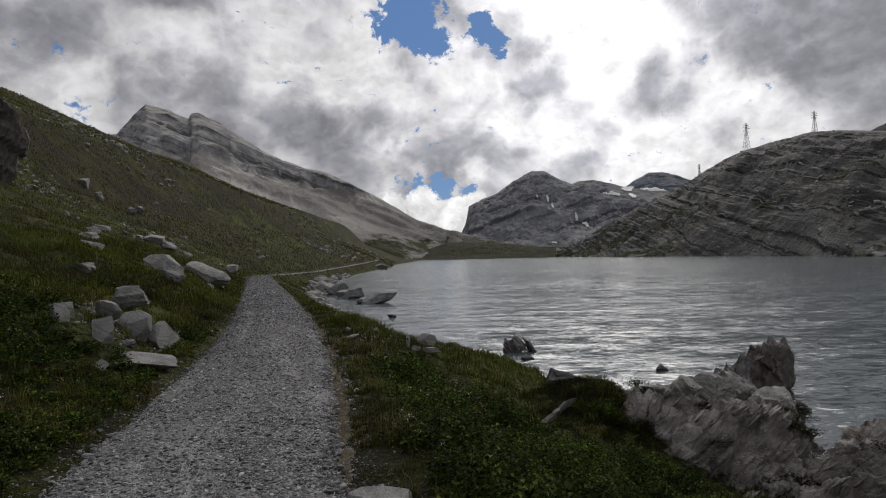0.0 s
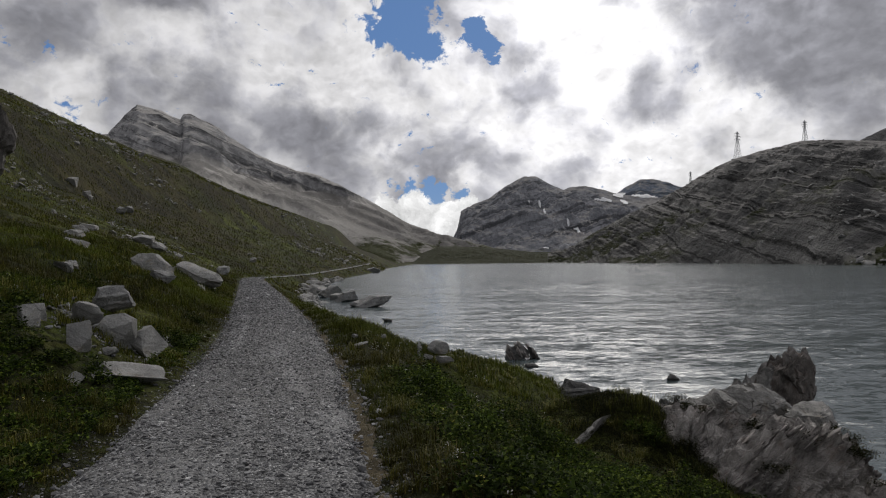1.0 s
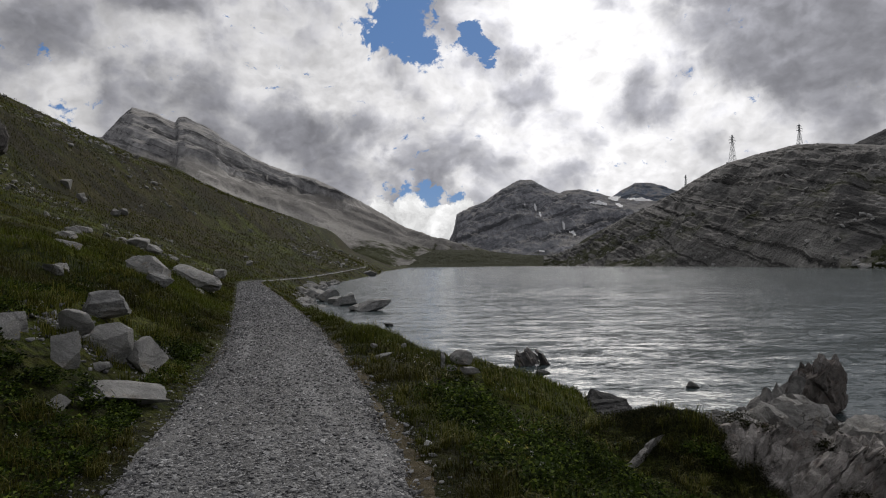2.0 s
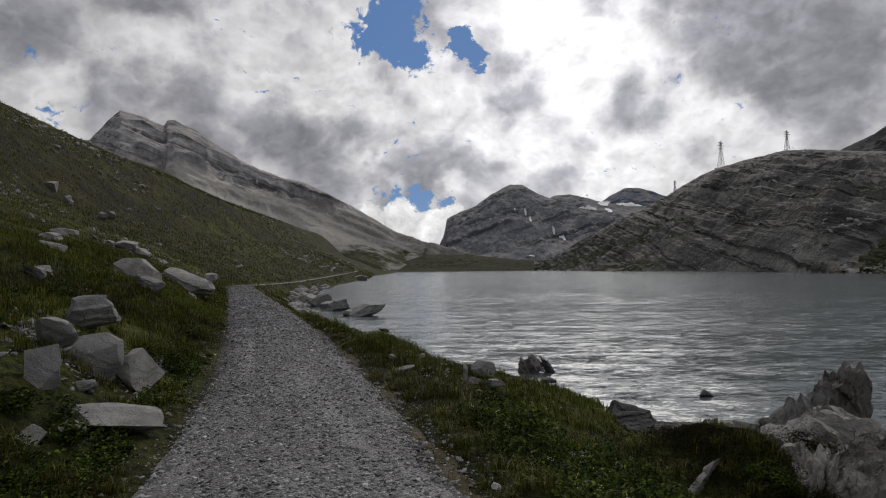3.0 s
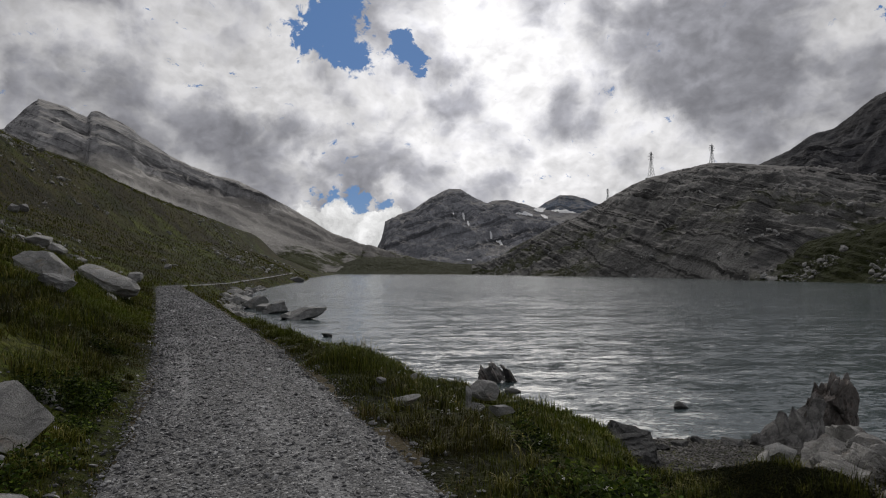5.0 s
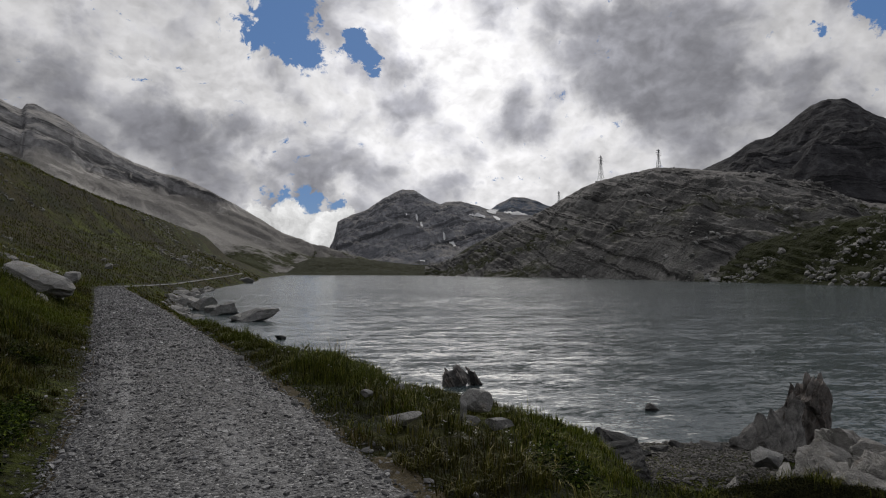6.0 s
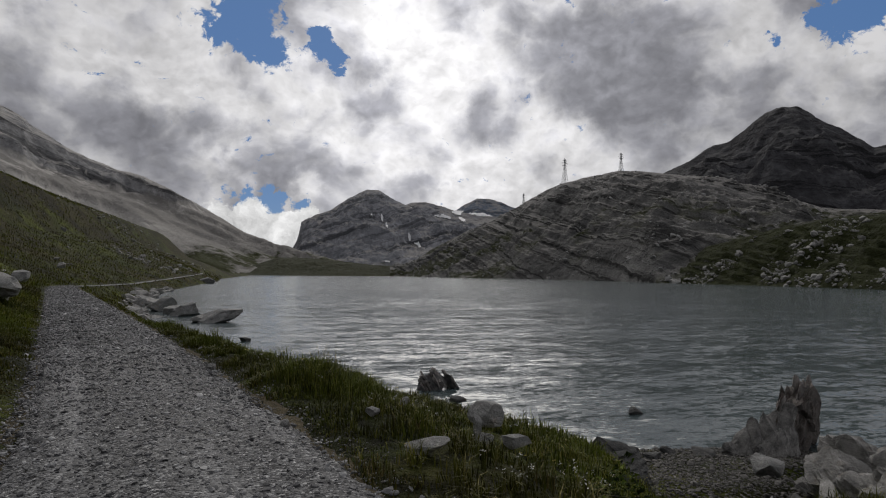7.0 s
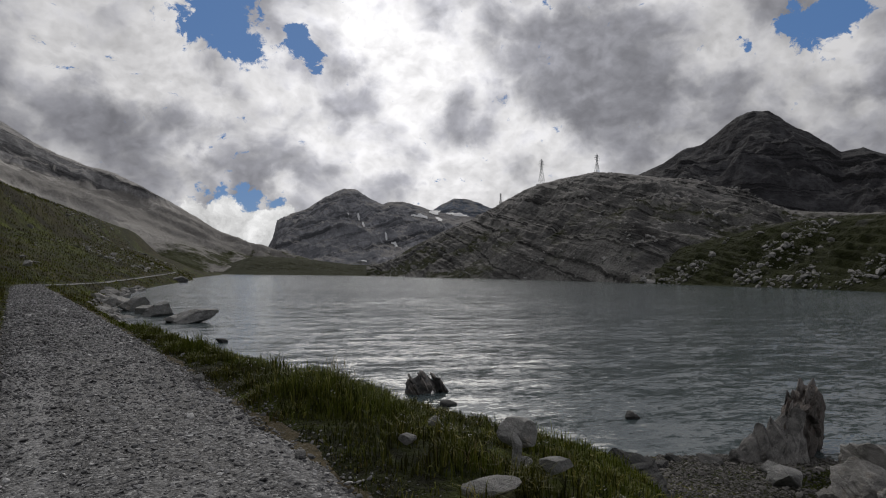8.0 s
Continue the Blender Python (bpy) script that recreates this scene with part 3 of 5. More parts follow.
def make_verge(side, name, width):
    s = np.arange(1.5, 60, 0.12)
    w = np.linspace(0, 1, 9)
    ss, ww = np.meshgrid(s, w, indexing="ij")
    reach = width * (0.45 + 1.3 * np.maximum(fbm(ss * 0.55, side * 7.0, 2.5, 4) + 0.35, 0.05))
    off = side * (PATH_HALF * (0.87 + 0.05 * fbm(ss * 2.5, side * 3.0, 1.5, 3)) + ww * (reach + 0.07))
    x, y = path_x(ss) + 0.957 * off, ss + 0.29 * off
    z = np.maximum(height(x, y) + 0.014 - 0.03 * ww ** 4, path_z(y) - 0.012 - 0.1 * ww) - 0.07 * np.exp(-(ww / 0.12) ** 2) + 0.035 * fbm(x * 5, y * 5, 3.0, 3)
    ob = mesh_of(name, np.stack([x, y, z], -1).reshape(-1, 3), grid_faces(*ss.shape)[:, ::-1 if side > 0 else 1], EARTH)
    return tagged(ob, "strip of trodden earth and grit along the path", "verge", kind="structure")


make_ground()
make_water()
make_path()
make_verge(1, "verge_lakeside", 0.22)
make_verge(-1, "verge_uphill", 0.07)


# ---- mountains ----


FORM = {}          # the surface of each mountain, for what lies on it


def mountain(name, label, skyline, ridge, foot, mat, base=WATER_Z - 4, steep=1.0, rough=30.0, feature=160.0, back=0.9, n_az=260, n_r=110, crag=0.0, seed=0.0, edge=0.012, beds=(), wall=None):
    """A mountain that stands as a sheet of ground: its skyline is a curve of azimuth, its ridge and foot lie at given ranges."""
    a = np.linspace(skyline[0][0], skyline[-1][0], n_az)
    el = np.interp(a, *np.array(skyline, float).T)
    rid = np.interp(a, *np.array(ridge, float).T)
    ft = np.interp(a, *np.array(foot, float).T)
    q = np.concatenate([np.linspace(0, 1, n_r), 1 + np.linspace(0, 1, n_r // 3)[1:] * back])
    aa, qq = np.meshgrid(np.radians(a), q, indexing="ij")
    rr = ft[:, None] + (rid - ft)[:, None] * qq
    x, y = rr * np.sin(aa), rr * np.cos(aa)
    wig = fbm(x / feature, y / feature, seed, 4)
    top = (1.7 + rid * el)[:, None]
    up = np.clip(qq, 0, 1)
    prof = up ** steep
    if crag:
        step = up * 7 + 0.9 * wig
        prof = prof * (1 - crag) + crag * np.clip((np.floor(step) + smooth(0.55, 1.0, step - np.floor(step)) - 0.9 * wig) / 7, 0, 1.02)
    z = base + (top - base) * prof
    z = z - np.clip(qq - 1, 0, 9) * (top - base) * 1.0
    env = np.clip(np.sin(np.pi * np.clip(qq, 0, 1)) ** 0.7, 0, 1) + 0.6 * smooth(1, 1.3, qq)
    n = ridged(x / feature, y / feature, seed + 2, 6, 0.52)
    z = z + env * rough * (n - 0.35) + env * rough * 0.5 * wig
    for (bx, by), period, amount in beds:      # ledges along the bedding
        lay = (z + bx * x + by * y) / period + 0.55 * fbm(x / feature * 0.8, y / feature * 0.8, seed + 5, 3)
        part = lay - np.floor(lay)
        z = z + env * amount * period * (smooth(0.62, 0.98, part) - part + 0.3)
    if wall:      # a cliff band that stands over the scree
        k, level, tall = wall
        over = z + k * x - level + 40 * fbm(x / feature * 2, y / feature * 2, seed + 7, 4)
        z = z + tall * smooth(0, 16, over) * smooth(1.0, 0.62, qq)
    z = z + (top - base) * edge * fbm(x / feature * 5, y / feature * 5, seed, 4, 0.6) * smooth(0.3, 0.95, qq)
    ob = mesh_of(name, np.stack([x, y, z], -1).reshape(-1, 3), grid_faces(*aa.shape)[:, ::-1], mat)
    FORM[name] = (x, y, z)
    return tagged(ob, label, "mountain", kind="structure")


SLAB_CLIFF = mat_cliff("slab_cliff", (0.20, 0.201, 0.21), (0.41, 0.406, 0.405), (0.42, 0.0, 1.0), 0.028, 70.0, 1, scree=(0.40, 0.385, 0.365), fans=(0.16, 150.0, 0.356, 14.0), warp_by=30.0, contrast=1.3)
# these two carry distance haze in the rock colour: paler and bluer
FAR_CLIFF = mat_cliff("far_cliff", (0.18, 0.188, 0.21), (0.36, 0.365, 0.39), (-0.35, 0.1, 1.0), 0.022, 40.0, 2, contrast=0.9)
HAZED_CLIFF = mat_cliff("distant_cliff", (0.13, 0.155, 0.20), (0.19, 0.215, 0.26), (0.1, 0.1, 1.0), 0.02, 10.0, 3)
HILL_CLIFF = mat_cliff("hill_cliff", (0.060, 0.060, 0.061), (0.25, 0.247, 0.24), (0.30, -0.22, 1.0), 0.085, 95.0, 4, patchy=0.42, warp_by=60.0, contrast=1.4, grass=(0.034, 0.039, 0.016))
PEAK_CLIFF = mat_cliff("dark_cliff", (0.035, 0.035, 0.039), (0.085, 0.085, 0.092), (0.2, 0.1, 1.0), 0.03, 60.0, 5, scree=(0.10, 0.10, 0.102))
BLUFF = mat_cliff("bouldery_bluff", (0.14, 0.14, 0.135), (0.30, 0.295, 0.28), (-0.3, 0.2, 1.0), 0.3, 60.0, 6, patchy=1.2, grass=(0.034, 0.040, 0.014), lie_lo=0.28)
MEADOW = mat_cliff("far_meadow", (0.12, 0.12, 0.115), (0.22, 0.215, 0.20), (0.1, 0.1, 1.0), 0.1, 60.0, 8, patchy=1.2, grass=(0.050, 0.054, 0.030), lie_lo=0.2)

mountain("mountain_slab", "pale grey limestone mountain with tilted ledges and scree", [(-44, 0.16), (-34, 0.17), (-28, 0.189), (-26.6, 0.2217), (-25.8, 0.2363), (-24, 0.2296), (-22.5, 0.2180), (-22.25, 0.2268), (-21.7, 0.2278), (-20.3, 0.2176), (-19.0, 0.2055), (-18.8, 0.2003), (-15.6, 0.1667), (-12.6, 0.1467), (-11.07, 0.1424), (-9, 0.1268), (-6.45, 0.1035), (-4.4, 0.0826), (-2.3, 0.0607), (0.4, 0.043), (2.5, 0.0328), (6.2, 0.018), (10, 0.0)],
         [(-44, 2300), (-26, 2300), (-10, 2100), (2, 1700), (10, 1400)], [(-44, 700), (-20, 800), (0, 1000), (10, 1050)], SLAB_CLIFF, rough=22, feature=200, seed=1.0, beds=(((0.42, 0.0), 75, 0.4), ((0.42, 0.0), 24, 0.35)), n_az=420, n_r=190, wall=(0.16, 145.0, 24.0))
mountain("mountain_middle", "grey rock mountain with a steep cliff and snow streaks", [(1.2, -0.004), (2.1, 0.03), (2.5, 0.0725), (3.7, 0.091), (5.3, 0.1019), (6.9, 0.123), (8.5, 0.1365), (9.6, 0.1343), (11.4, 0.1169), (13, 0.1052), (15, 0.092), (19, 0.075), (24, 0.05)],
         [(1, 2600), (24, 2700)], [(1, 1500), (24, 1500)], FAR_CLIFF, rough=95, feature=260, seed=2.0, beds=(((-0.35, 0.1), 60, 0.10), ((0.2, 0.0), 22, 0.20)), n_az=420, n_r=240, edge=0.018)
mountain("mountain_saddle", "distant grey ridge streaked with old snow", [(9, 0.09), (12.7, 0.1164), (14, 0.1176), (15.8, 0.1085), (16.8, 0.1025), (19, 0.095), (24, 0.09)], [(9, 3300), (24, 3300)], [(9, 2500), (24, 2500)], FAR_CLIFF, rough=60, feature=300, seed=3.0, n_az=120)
mountain("mountain_dome", "far rock dome, hazed blue-grey, above snowfields", [(14, 0.08), (16.8, 0.1034), (17.55, 0.112), (18.8, 0.1238), (20, 0.122), (21, 0.1177), (22.1, 0.1089), (26, 0.09)], [(14, 4000), (26, 4000)], [(14, 3100), (26, 3100)], HAZED_CLIFF, rough=50, feature=300, seed=4.0, n_az=120)
mountain("valley_floor", "low grassy hummocks at the head of the lake", [(-4, -0.004), (-1.5, 0.012), (0.5, 0.024), (3, 0.023), (6, 0.019), (9, 0.013), (11, 0.012), (13.5, 0.016), (16, 0.012), (20, 0.0)], [(-4, 1150), (20, 1150)], [(-4, 930), (20, 900)], MEADOW, rough=5, feature=60, seed=9.0, n_az=200, n_r=60)
mountain("hill_rocky", "rounded grey rock hill with thin grass above the lake", [(10.5, -0.004), (12.4, 0.0123), (14.5, 0.0405), (17.7, 0.069), (20.85, 0.0928), (22.7, 0.1115), (24.5, 0.1301), (26.4, 0.1456), (29.2, 0.1568), (31.25, 0.1633), (33.25, 0.1613), (35.2, 0.1565), (39, 0.1467), (43.5, 0.1216), (47, 0.095), (56, 0.08), (70, 0.06)],
         [(10, 1200), (17, 1150), (26, 950), (33, 800), (45, 700), (70, 700)], [(10, 900), (16, 700), (24, 560), (34, 380), (45, 330), (70, 300)], HILL_CLIFF, rough=24, feature=120, beds=(((0.30, -0.22), 30, 0.10), ((0.34, -0.22), 11, 0.22), ((0.38, -0.22), 4.5, 0.32)), seed=5.0, n_az=560, n_r=210, steep=0.8)
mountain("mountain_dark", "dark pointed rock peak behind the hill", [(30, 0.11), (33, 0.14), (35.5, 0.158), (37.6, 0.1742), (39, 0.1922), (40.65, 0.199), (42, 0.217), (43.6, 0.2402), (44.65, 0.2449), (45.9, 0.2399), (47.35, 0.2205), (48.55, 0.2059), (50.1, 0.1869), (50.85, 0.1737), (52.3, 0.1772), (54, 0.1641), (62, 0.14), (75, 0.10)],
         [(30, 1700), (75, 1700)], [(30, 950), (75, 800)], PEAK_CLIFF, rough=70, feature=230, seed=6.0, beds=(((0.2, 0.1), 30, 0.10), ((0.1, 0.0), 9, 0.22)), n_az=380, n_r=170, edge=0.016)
mountain("bluff_bouldery", "boulder-strewn grassy bluff on the far shore", [(33.6, -0.012), (34.2, -0.006), (36.65, 0.0205), (38.1, 0.0423), (40.8, 0.0549), (44.8, 0.0747), (47.7, 0.0814), (50.8, 0.0834), (54, 0.0885), (62, 0.10), (75, 0.12), (90, 0.14)],
         [(33, 430), (40, 400), (54, 330), (90, 300)], [(33, 395), (40, 330), (54, 235), (90, 150)], BLUFF, rough=5, feature=26, beds=(((0.25, -0.2), 5, 0.5),), seed=7.0, n_az=420, n_r=90, base=WATER_Z - 1.5)


# ---- stones ----


def icosphere(level):
    bm = bmesh.new()
    bmesh.ops.create_icosphere(bm, subdivisions=level, radius=1.0)
    v = np.array([p.co for p in bm.verts])
    f = np.array([[p.index for p in q.verts] for q in bm.faces])
    bm.free()
    return v, f


ICO = {k: icosphere(k) for k in (1, 2, 3, 4, 5, 6, 7)}


def stone_form(rs, level=3, cuts=9, block=0.55, rough=0.05, layers=0.0, layer_dir=(0.2, 0.1, 1.0), bands=6.0, keep=0.5):
    """Points of a broken stone about one unit in radius: flat faces knocked off a ball, edges worn and beds stepped."""
    v, f = ICO[level]
    power = 2.0 + 3.0 * (1 - block)
    p = v / (np.abs(v) ** power).sum(1, keepdims=True) ** (1 / power)
    frame_of = np.linalg.qr(rs.normal(size=(3, 3)))[0]
    for k in range(cuts + 5):
        # broken stone splits along three directions, more or less
        n = frame_of[k % 3] * rs.choice((-1, 1)) + rs.normal(size=3) * (0.40 if k % 2 else 0.8)
        n /= np.linalg.norm(n)
        d = rs.uniform(keep, 0.86)
        over = np.maximum(p @ n - d, 0)
        p = p - n * over[:, None]
    s = rs.uniform(0, 50)
    if layers:
        n = np.array(layer_dir) / np.linalg.norm(layer_dir)
        lay = p @ n * bands + 0.7 * fbm(p[:, 0] * 1.3 + s, p[:, 1] * 1.3, p[:, 2] * 1.3, 3)
        row = np.floor(lay).astype(int)
        part = lay - row
        step = rs.uniform(-0.5, 0.5, 64)[row % 64] + 0.5 * perlin(p[:, 0] * 2.2 + row * 3.7, p[:, 1] * 2.2, p[:, 2] * 2.2)
        groove = -0.6 * np.exp(-(np.minimum(part, 1 - part) / 0.13) ** 2)
        out = p - n * (p @ n)[:, None]
        out /= np.linalg.norm(out, axis=1)[:, None] + 1e-6
        p = p + (0.75 * out + 0.25 * p) * (layers * (step + groove))[:, None]
    r = fbm(p[:, 0] * 2.6 + s, p[:, 1] * 2.6, p[:, 2] * 2.6, 4, 0.6) * rough * 1.3 - np.maximum(ridged(p[:, 0] * 3 + s, p[:, 1] * 3, p[:, 2] * 3, 2) - 0.45, 0) * rough * 1.2
    return p * (1 + r)[:, None], f


def foliate(p, n, size, seed, thin=0.085, depth=0.11):
    """Shingled, flaky beds over a rock's points (in metres): each bed stands out and breaks back, its edge ragged."""
    n = np.array(n, float) / np.linalg.norm(n)
    s = seed * 3.7
    out = p / (np.array(size) * 0.5) ** 2
    out /= np.linalg.norm(out, axis=1)[:, None] + 1e-6
    total = 0.0
    for k, (t, amount) in enumerate(((thin * 3.1, 0.55), (thin, 0.55), (thin * 0.45, 0.28))):
        warp = 1.1 * fbm(p[:, 0] * 0.9 + s, p[:, 1] * 0.9, p[:, 2] * 0.9 + k, 3)
        lay = p @ n / t + warp + 0.5 * perlin(p[:, 0] * 3.5 + s, p[:, 1] * 3.5, p[:, 2] * 3.5 + 9 * k)
        row = np.floor(lay)
        part = lay - row
        keep = 0.55 + 0.9 * perlin(p[:, 0] * 2.6 + row * 5.3, p[:, 1] * 2.6 + s, p[:, 2] * 2.6)
        total = total + amount * np.clip(keep, 0.1, 1.3) * (np.minimum(part / 0.80, 1.0) - smooth(0.82, 0.96, part))
    lump = 0.9 * fbm(p[:, 0] * 0.8 + s, p[:, 1] * 0.8, p[:, 2] * 0.8, 3)
    return p + out * (depth * (total - 0.3) + 0.07 * min(size) * lump)[:, None]


def flaky_rock(name, x, y, z, size, turn, mat, seed, parent, level=6, cuts=6, keep=0.60, block=0.35, normal=(-0.60, 0.36, 0.71), thin=0.22, depth=0.34):
    """A rock of thin beds; size (wide, deep, high), its middle at x, y, z of its holder."""
    rs = np.random.RandomState(seed)
    p, f = stone_form(rs, level=level, cuts=cuts, block=block, rough=0.05, keep=keep)
    p = p * np.array(size) * 0.5 / np.abs(p).max(0)
    p = foliate(p @ turn_of(*turn).T, normal, size, seed, thin, depth)
    ob = mesh_of(name, p, f, mat)
    ob.data.set_sharp_from_angle(angle=radians(26))
    ob.location = (x, y, z)
    ob.parent = parent
    return ob


def turn_of(rx, ry, rz):
    return np.array(Euler((radians(rx), radians(ry), radians(rz))).to_matrix())


def stone(name, label, x, y, z, size, turn, mat, seed, sink=0.25, group="", parent=None, **form):
    """A stone of size (wide, deep, high) metres whose foot lies a little under z."""
    rs = np.random.RandomState(seed)
    p, f = stone_form(rs, **form)
    p = p * np.array(size) * 0.5 / np.abs(p).max(0)
    p = p @ turn_of(*turn).T
    p[:, 2] -= p[:, 2].min() + sink * size[2]
    ob = mesh_of(name, p, f, mat, smooth_faces=False)
    me = ob.data
    me.polygons.foreach_set("use_smooth", np.ones(len(me.polygons), bool))
    me.set_sharp_from_angle(angle=radians(24))
    ob.location = (x, y, z)
    if parent is not None:
        ob.parent = parent
        return ob
    return tagged(ob, label, "rock", group)


BANK_STONES = [(-5.75, 11.2, 1.10, 0.85, 0.46, 0), (-5.25, 9.45, 1.02, 0.55, 0.62, 1), (-4.80, 9.45, 0.72, 0.62, 0.52, 2), (-4.62, 9.8, 0.58, 0.66, 0.50, 3), (-4.75, 8.45, 0.80, 0.46, 0.44, 2),
               (-4.12, 8.35, 0.47, 1.05, 0.30, 4), (-4.2, 7.85, 0.55, 0.42, 0.22, 4), (-4.25, 7.5, 0.62, 0.25, 0.18, 3), (-4.64, 8.93, 0.68, 0.30, 0.18, 3), (-5.0, 11.2, 0.55, 0.30, 0.16, 2),
               (-5.35, 8.55, 1.15, 0.46, 0.34, 2), (-5.2, 8.2, 1.12, 0.32, 0.30, 3), (-9.78, 16.56, 1.70, 0.70, 0.36, 0), (-10.0, 17.2, 1.78, 0.60, 0.20, 4), (-8.37, 18.72, 1.35, 0.85, 0.40, 0)]
BANK_KIND = [("flat layered grey slab resting in the turf bank", GREY_ROCK, dict(layers=0.09, bands=5, cuts=11, block=0.3, keep=0.40, rough=0.04), (14, -12, 30), 0.8),
             ("tilted smooth grey slab leaning in the bank", PALE_ROCK, dict(cuts=9, block=0.2, rough=0.03, keep=0.45), (38, -18, 20), 0.45),
             ("angular pale grey block with rusty seams beside the path", PALE_ROCK, dict(cuts=13, block=0.3, rough=0.035, keep=0.38), (10, 12, 40), 0.9),
             ("rounded grey boulder beside the path", PALE_ROCK, dict(cuts=13, block=0.45, rough=0.05, keep=0.40), (6, -14, -20), 0.9),
             ("broad flat pale slab lying in the verge", PALE_ROCK, dict(cuts=12, block=0.35, rough=0.05, layers=0.06, bands=3, keep=0.38), (4, -6, 25), 0.8)]
for k, (x, y, z, w, h, kind) in enumerate(BANK_STONES):
    label, mat, form, turn, deep = BANK_KIND[kind]
    stone("boulder", label, x, y, z, (w * 0.9, w * 0.9 * deep, h * 1.08), (turn[0], turn[1], turn[2] + 37 * k), mat, 100 + k, 0.12, "boulders in the bank beside the path", level=4, **form)

SLOPE_STONES = [(-10.1, 22.3, 1.45, 1.9, 0.75, 1), (-10.5, 27.4, 0.95, 2.6, 0.80, 1), (-29.4, 61.8, 3.7, 3.0, 1.2, 0), (-27.2, 60.5, 3.3, 1.6, 0.9, 0), (-9.5, 24.7, 0.80, 0.5, 0.36, 0), (-20.1, 57.7, 0.7, 1.8, 1.2, 2),
                (-16.4, 28.0, 3.05, 1.6, 0.45, 1), (-29.8, 52.9, 4.8, 1.7, 0.75, 0), (-31.8, 106.9, 2.2, 2.4, 1.2, 0), (-22.0, 38.4, 3.85, 1.6, 0.6, 1), (-13.1, 22.9, 2.5, 1.25, 0.28, 1)]
HIGH_STONES = [(-62.0, 99.1, 15.2, 3.9, 2.3, 0), (-48.5, 95.1, 9.9, 3.4, 1.7, 2), (-205.0, 305.0, 63.0, 12.0, 4.5, 0), (-53.8, 107.9, 11.2, 3.3, 2.0, 2), (-60.5, 103.0, 15.0, 4.8, 2.6, 0), (-10.2, 27.8, 0.72, 0.56, 0.34, 0), (-57.0, 101.0, 13.2, 2.6, 1.8, 0), (-54.0, 96.5, 12.0, 2.0, 1.4, 0)]
SLOPE_KIND = [("pale weathered boulder half sunk in the grassy slope", PALE_ROCK, dict(cuts=9, block=0.45), 0.9),
              ("long pale rock slab lying along the grassy slope", PALE_ROCK, dict(cuts=9, block=0.35, layers=0.08, bands=4), 0.55),
              ("dark grey boulder on the grassy slope", GREY_ROCK, dict(cuts=10, block=0.5), 0.9)]
for k, (x, y, z, w, h, kind) in enumerate(SLOPE_STONES + HIGH_STONES):
    label, mat, form, deep = SLOPE_KIND[kind]
    w, h = (0.55 * w, 0.6 * h) if y > 90 and y < 300 else (w, h)
    stone("boulder", label, x, y, z, (w, w * deep, h * 1.3), (5, 16 if kind == 1 else -8, -28 if kind == 1 else 53 * k), mat, 200 + k, 0.22, "boulders on the slope", level=4, **form)
stone("crag", "tall dark grey crag rising from the grassy slope", -49.5, 66.5, 9.0, (7.5, 8, 15), (4, 6, 20), SCHIST, 251, 0.15, level=5, cuts=14, block=0.5, layers=0.16, bands=9, rough=0.08)

VERGE_STONES = [(-0.42, 13.9, -0.05, 0.60, 0.28, 0), (-0.28, 13.35, -0.18, 0.52, 0.26, 1), (-0.80, 13.1, 0.0, 0.20, 0.36, 2), (-1.72, 11.4, 0.33, 0.44, 0.17, 1), (-1.95, 12.3, 0.48, 0.16, 0.08, 0), (-1.5, 13.2, 0.36, 0.14, 0.08, 0), (-2.62, 12.45, 0.36, 0.12, 0.08, 0),
                (-3.11, 14.44, 0.36, 0.13, 0.07, 1), (-3.45, 15.55, 0.35, 0.19, 0.12, 0), (-0.62, 13.35, -0.1, 0.28, 0.16, 1), (-0.40, 3.75, 0.34, 0.70, 0.16, 1), (0.60, 8.6, -0.70, 0.24, 0.16, 2), (1.0, 10.9, -0.80, 0.24, 0.14, 0), (0.55, 11.0, -0.66, 0.24, 0.16, 1)]
VERGE_KIND = [("rounded pale lichen-spotted stone in the grass", PALE_ROCK, dict(cuts=2, block=0.75, rough=0.05, keep=0.66), 0.7),
              ("flat pale stone slab in the grass", PALE_ROCK, dict(cuts=8, block=0.45, rough=0.03), 0.7),
              ("upright pale stone set in the turf", PALE_ROCK, dict(cuts=8, block=0.5), 0.6)]
for k, (x, y, z, w, h, kind) in enumerate(VERGE_STONES):
    label, mat, form, deep = VERGE_KIND[kind]
    z, w, h = max(z, float(height(x, y)) + 0.02), 0.75 * w, (0.55 if kind == 1 else 0.8) * h
    stone("stone", label, x, y, z, (w, w * deep, h * 1.25), (4, 8, 41 * k), mat, 300 + k, 0.12, "stones on the lakeside verge", level=4 if w > 0.4 else 3, **form)

SHORE_STONES = [(-7.2, 67.5, 4.2, 1.5, 0), (-9.0, 67.5, 2.2, 1.0, 1), (-15.0, 86.5, 4.4, 2.3, 1), (-11.5, 77.0, 3.5, 1.8, 0), (-13.0, 81.0, 2.6, 1.5, 1), (-23.0, 115.0, 3.8, 2.2, 1), (-20.5, 104.0, 3.0, 1.7, 0), (-28.0, 270.0, 7.0, 3.4, 0),
                (-4.3, 50.5, 0.8, 0.42, 2), (-17.5, 95.0, 3.0, 1.9, 1), (-27.0, 130.0, 4.0, 2.4, 1)]
SHORE_KIND = [("large flat grey slab at the water's edge", GREY_ROCK, dict(cuts=9, block=0.5, layers=0.06, bands=4), 0.7), ("pale boulder on the lake shore", PALE_ROCK, dict(cuts=9, block=0.5), 0.85), ("small wet stone in the lake", WET_ROCK, dict(cuts=7), 0.8)]
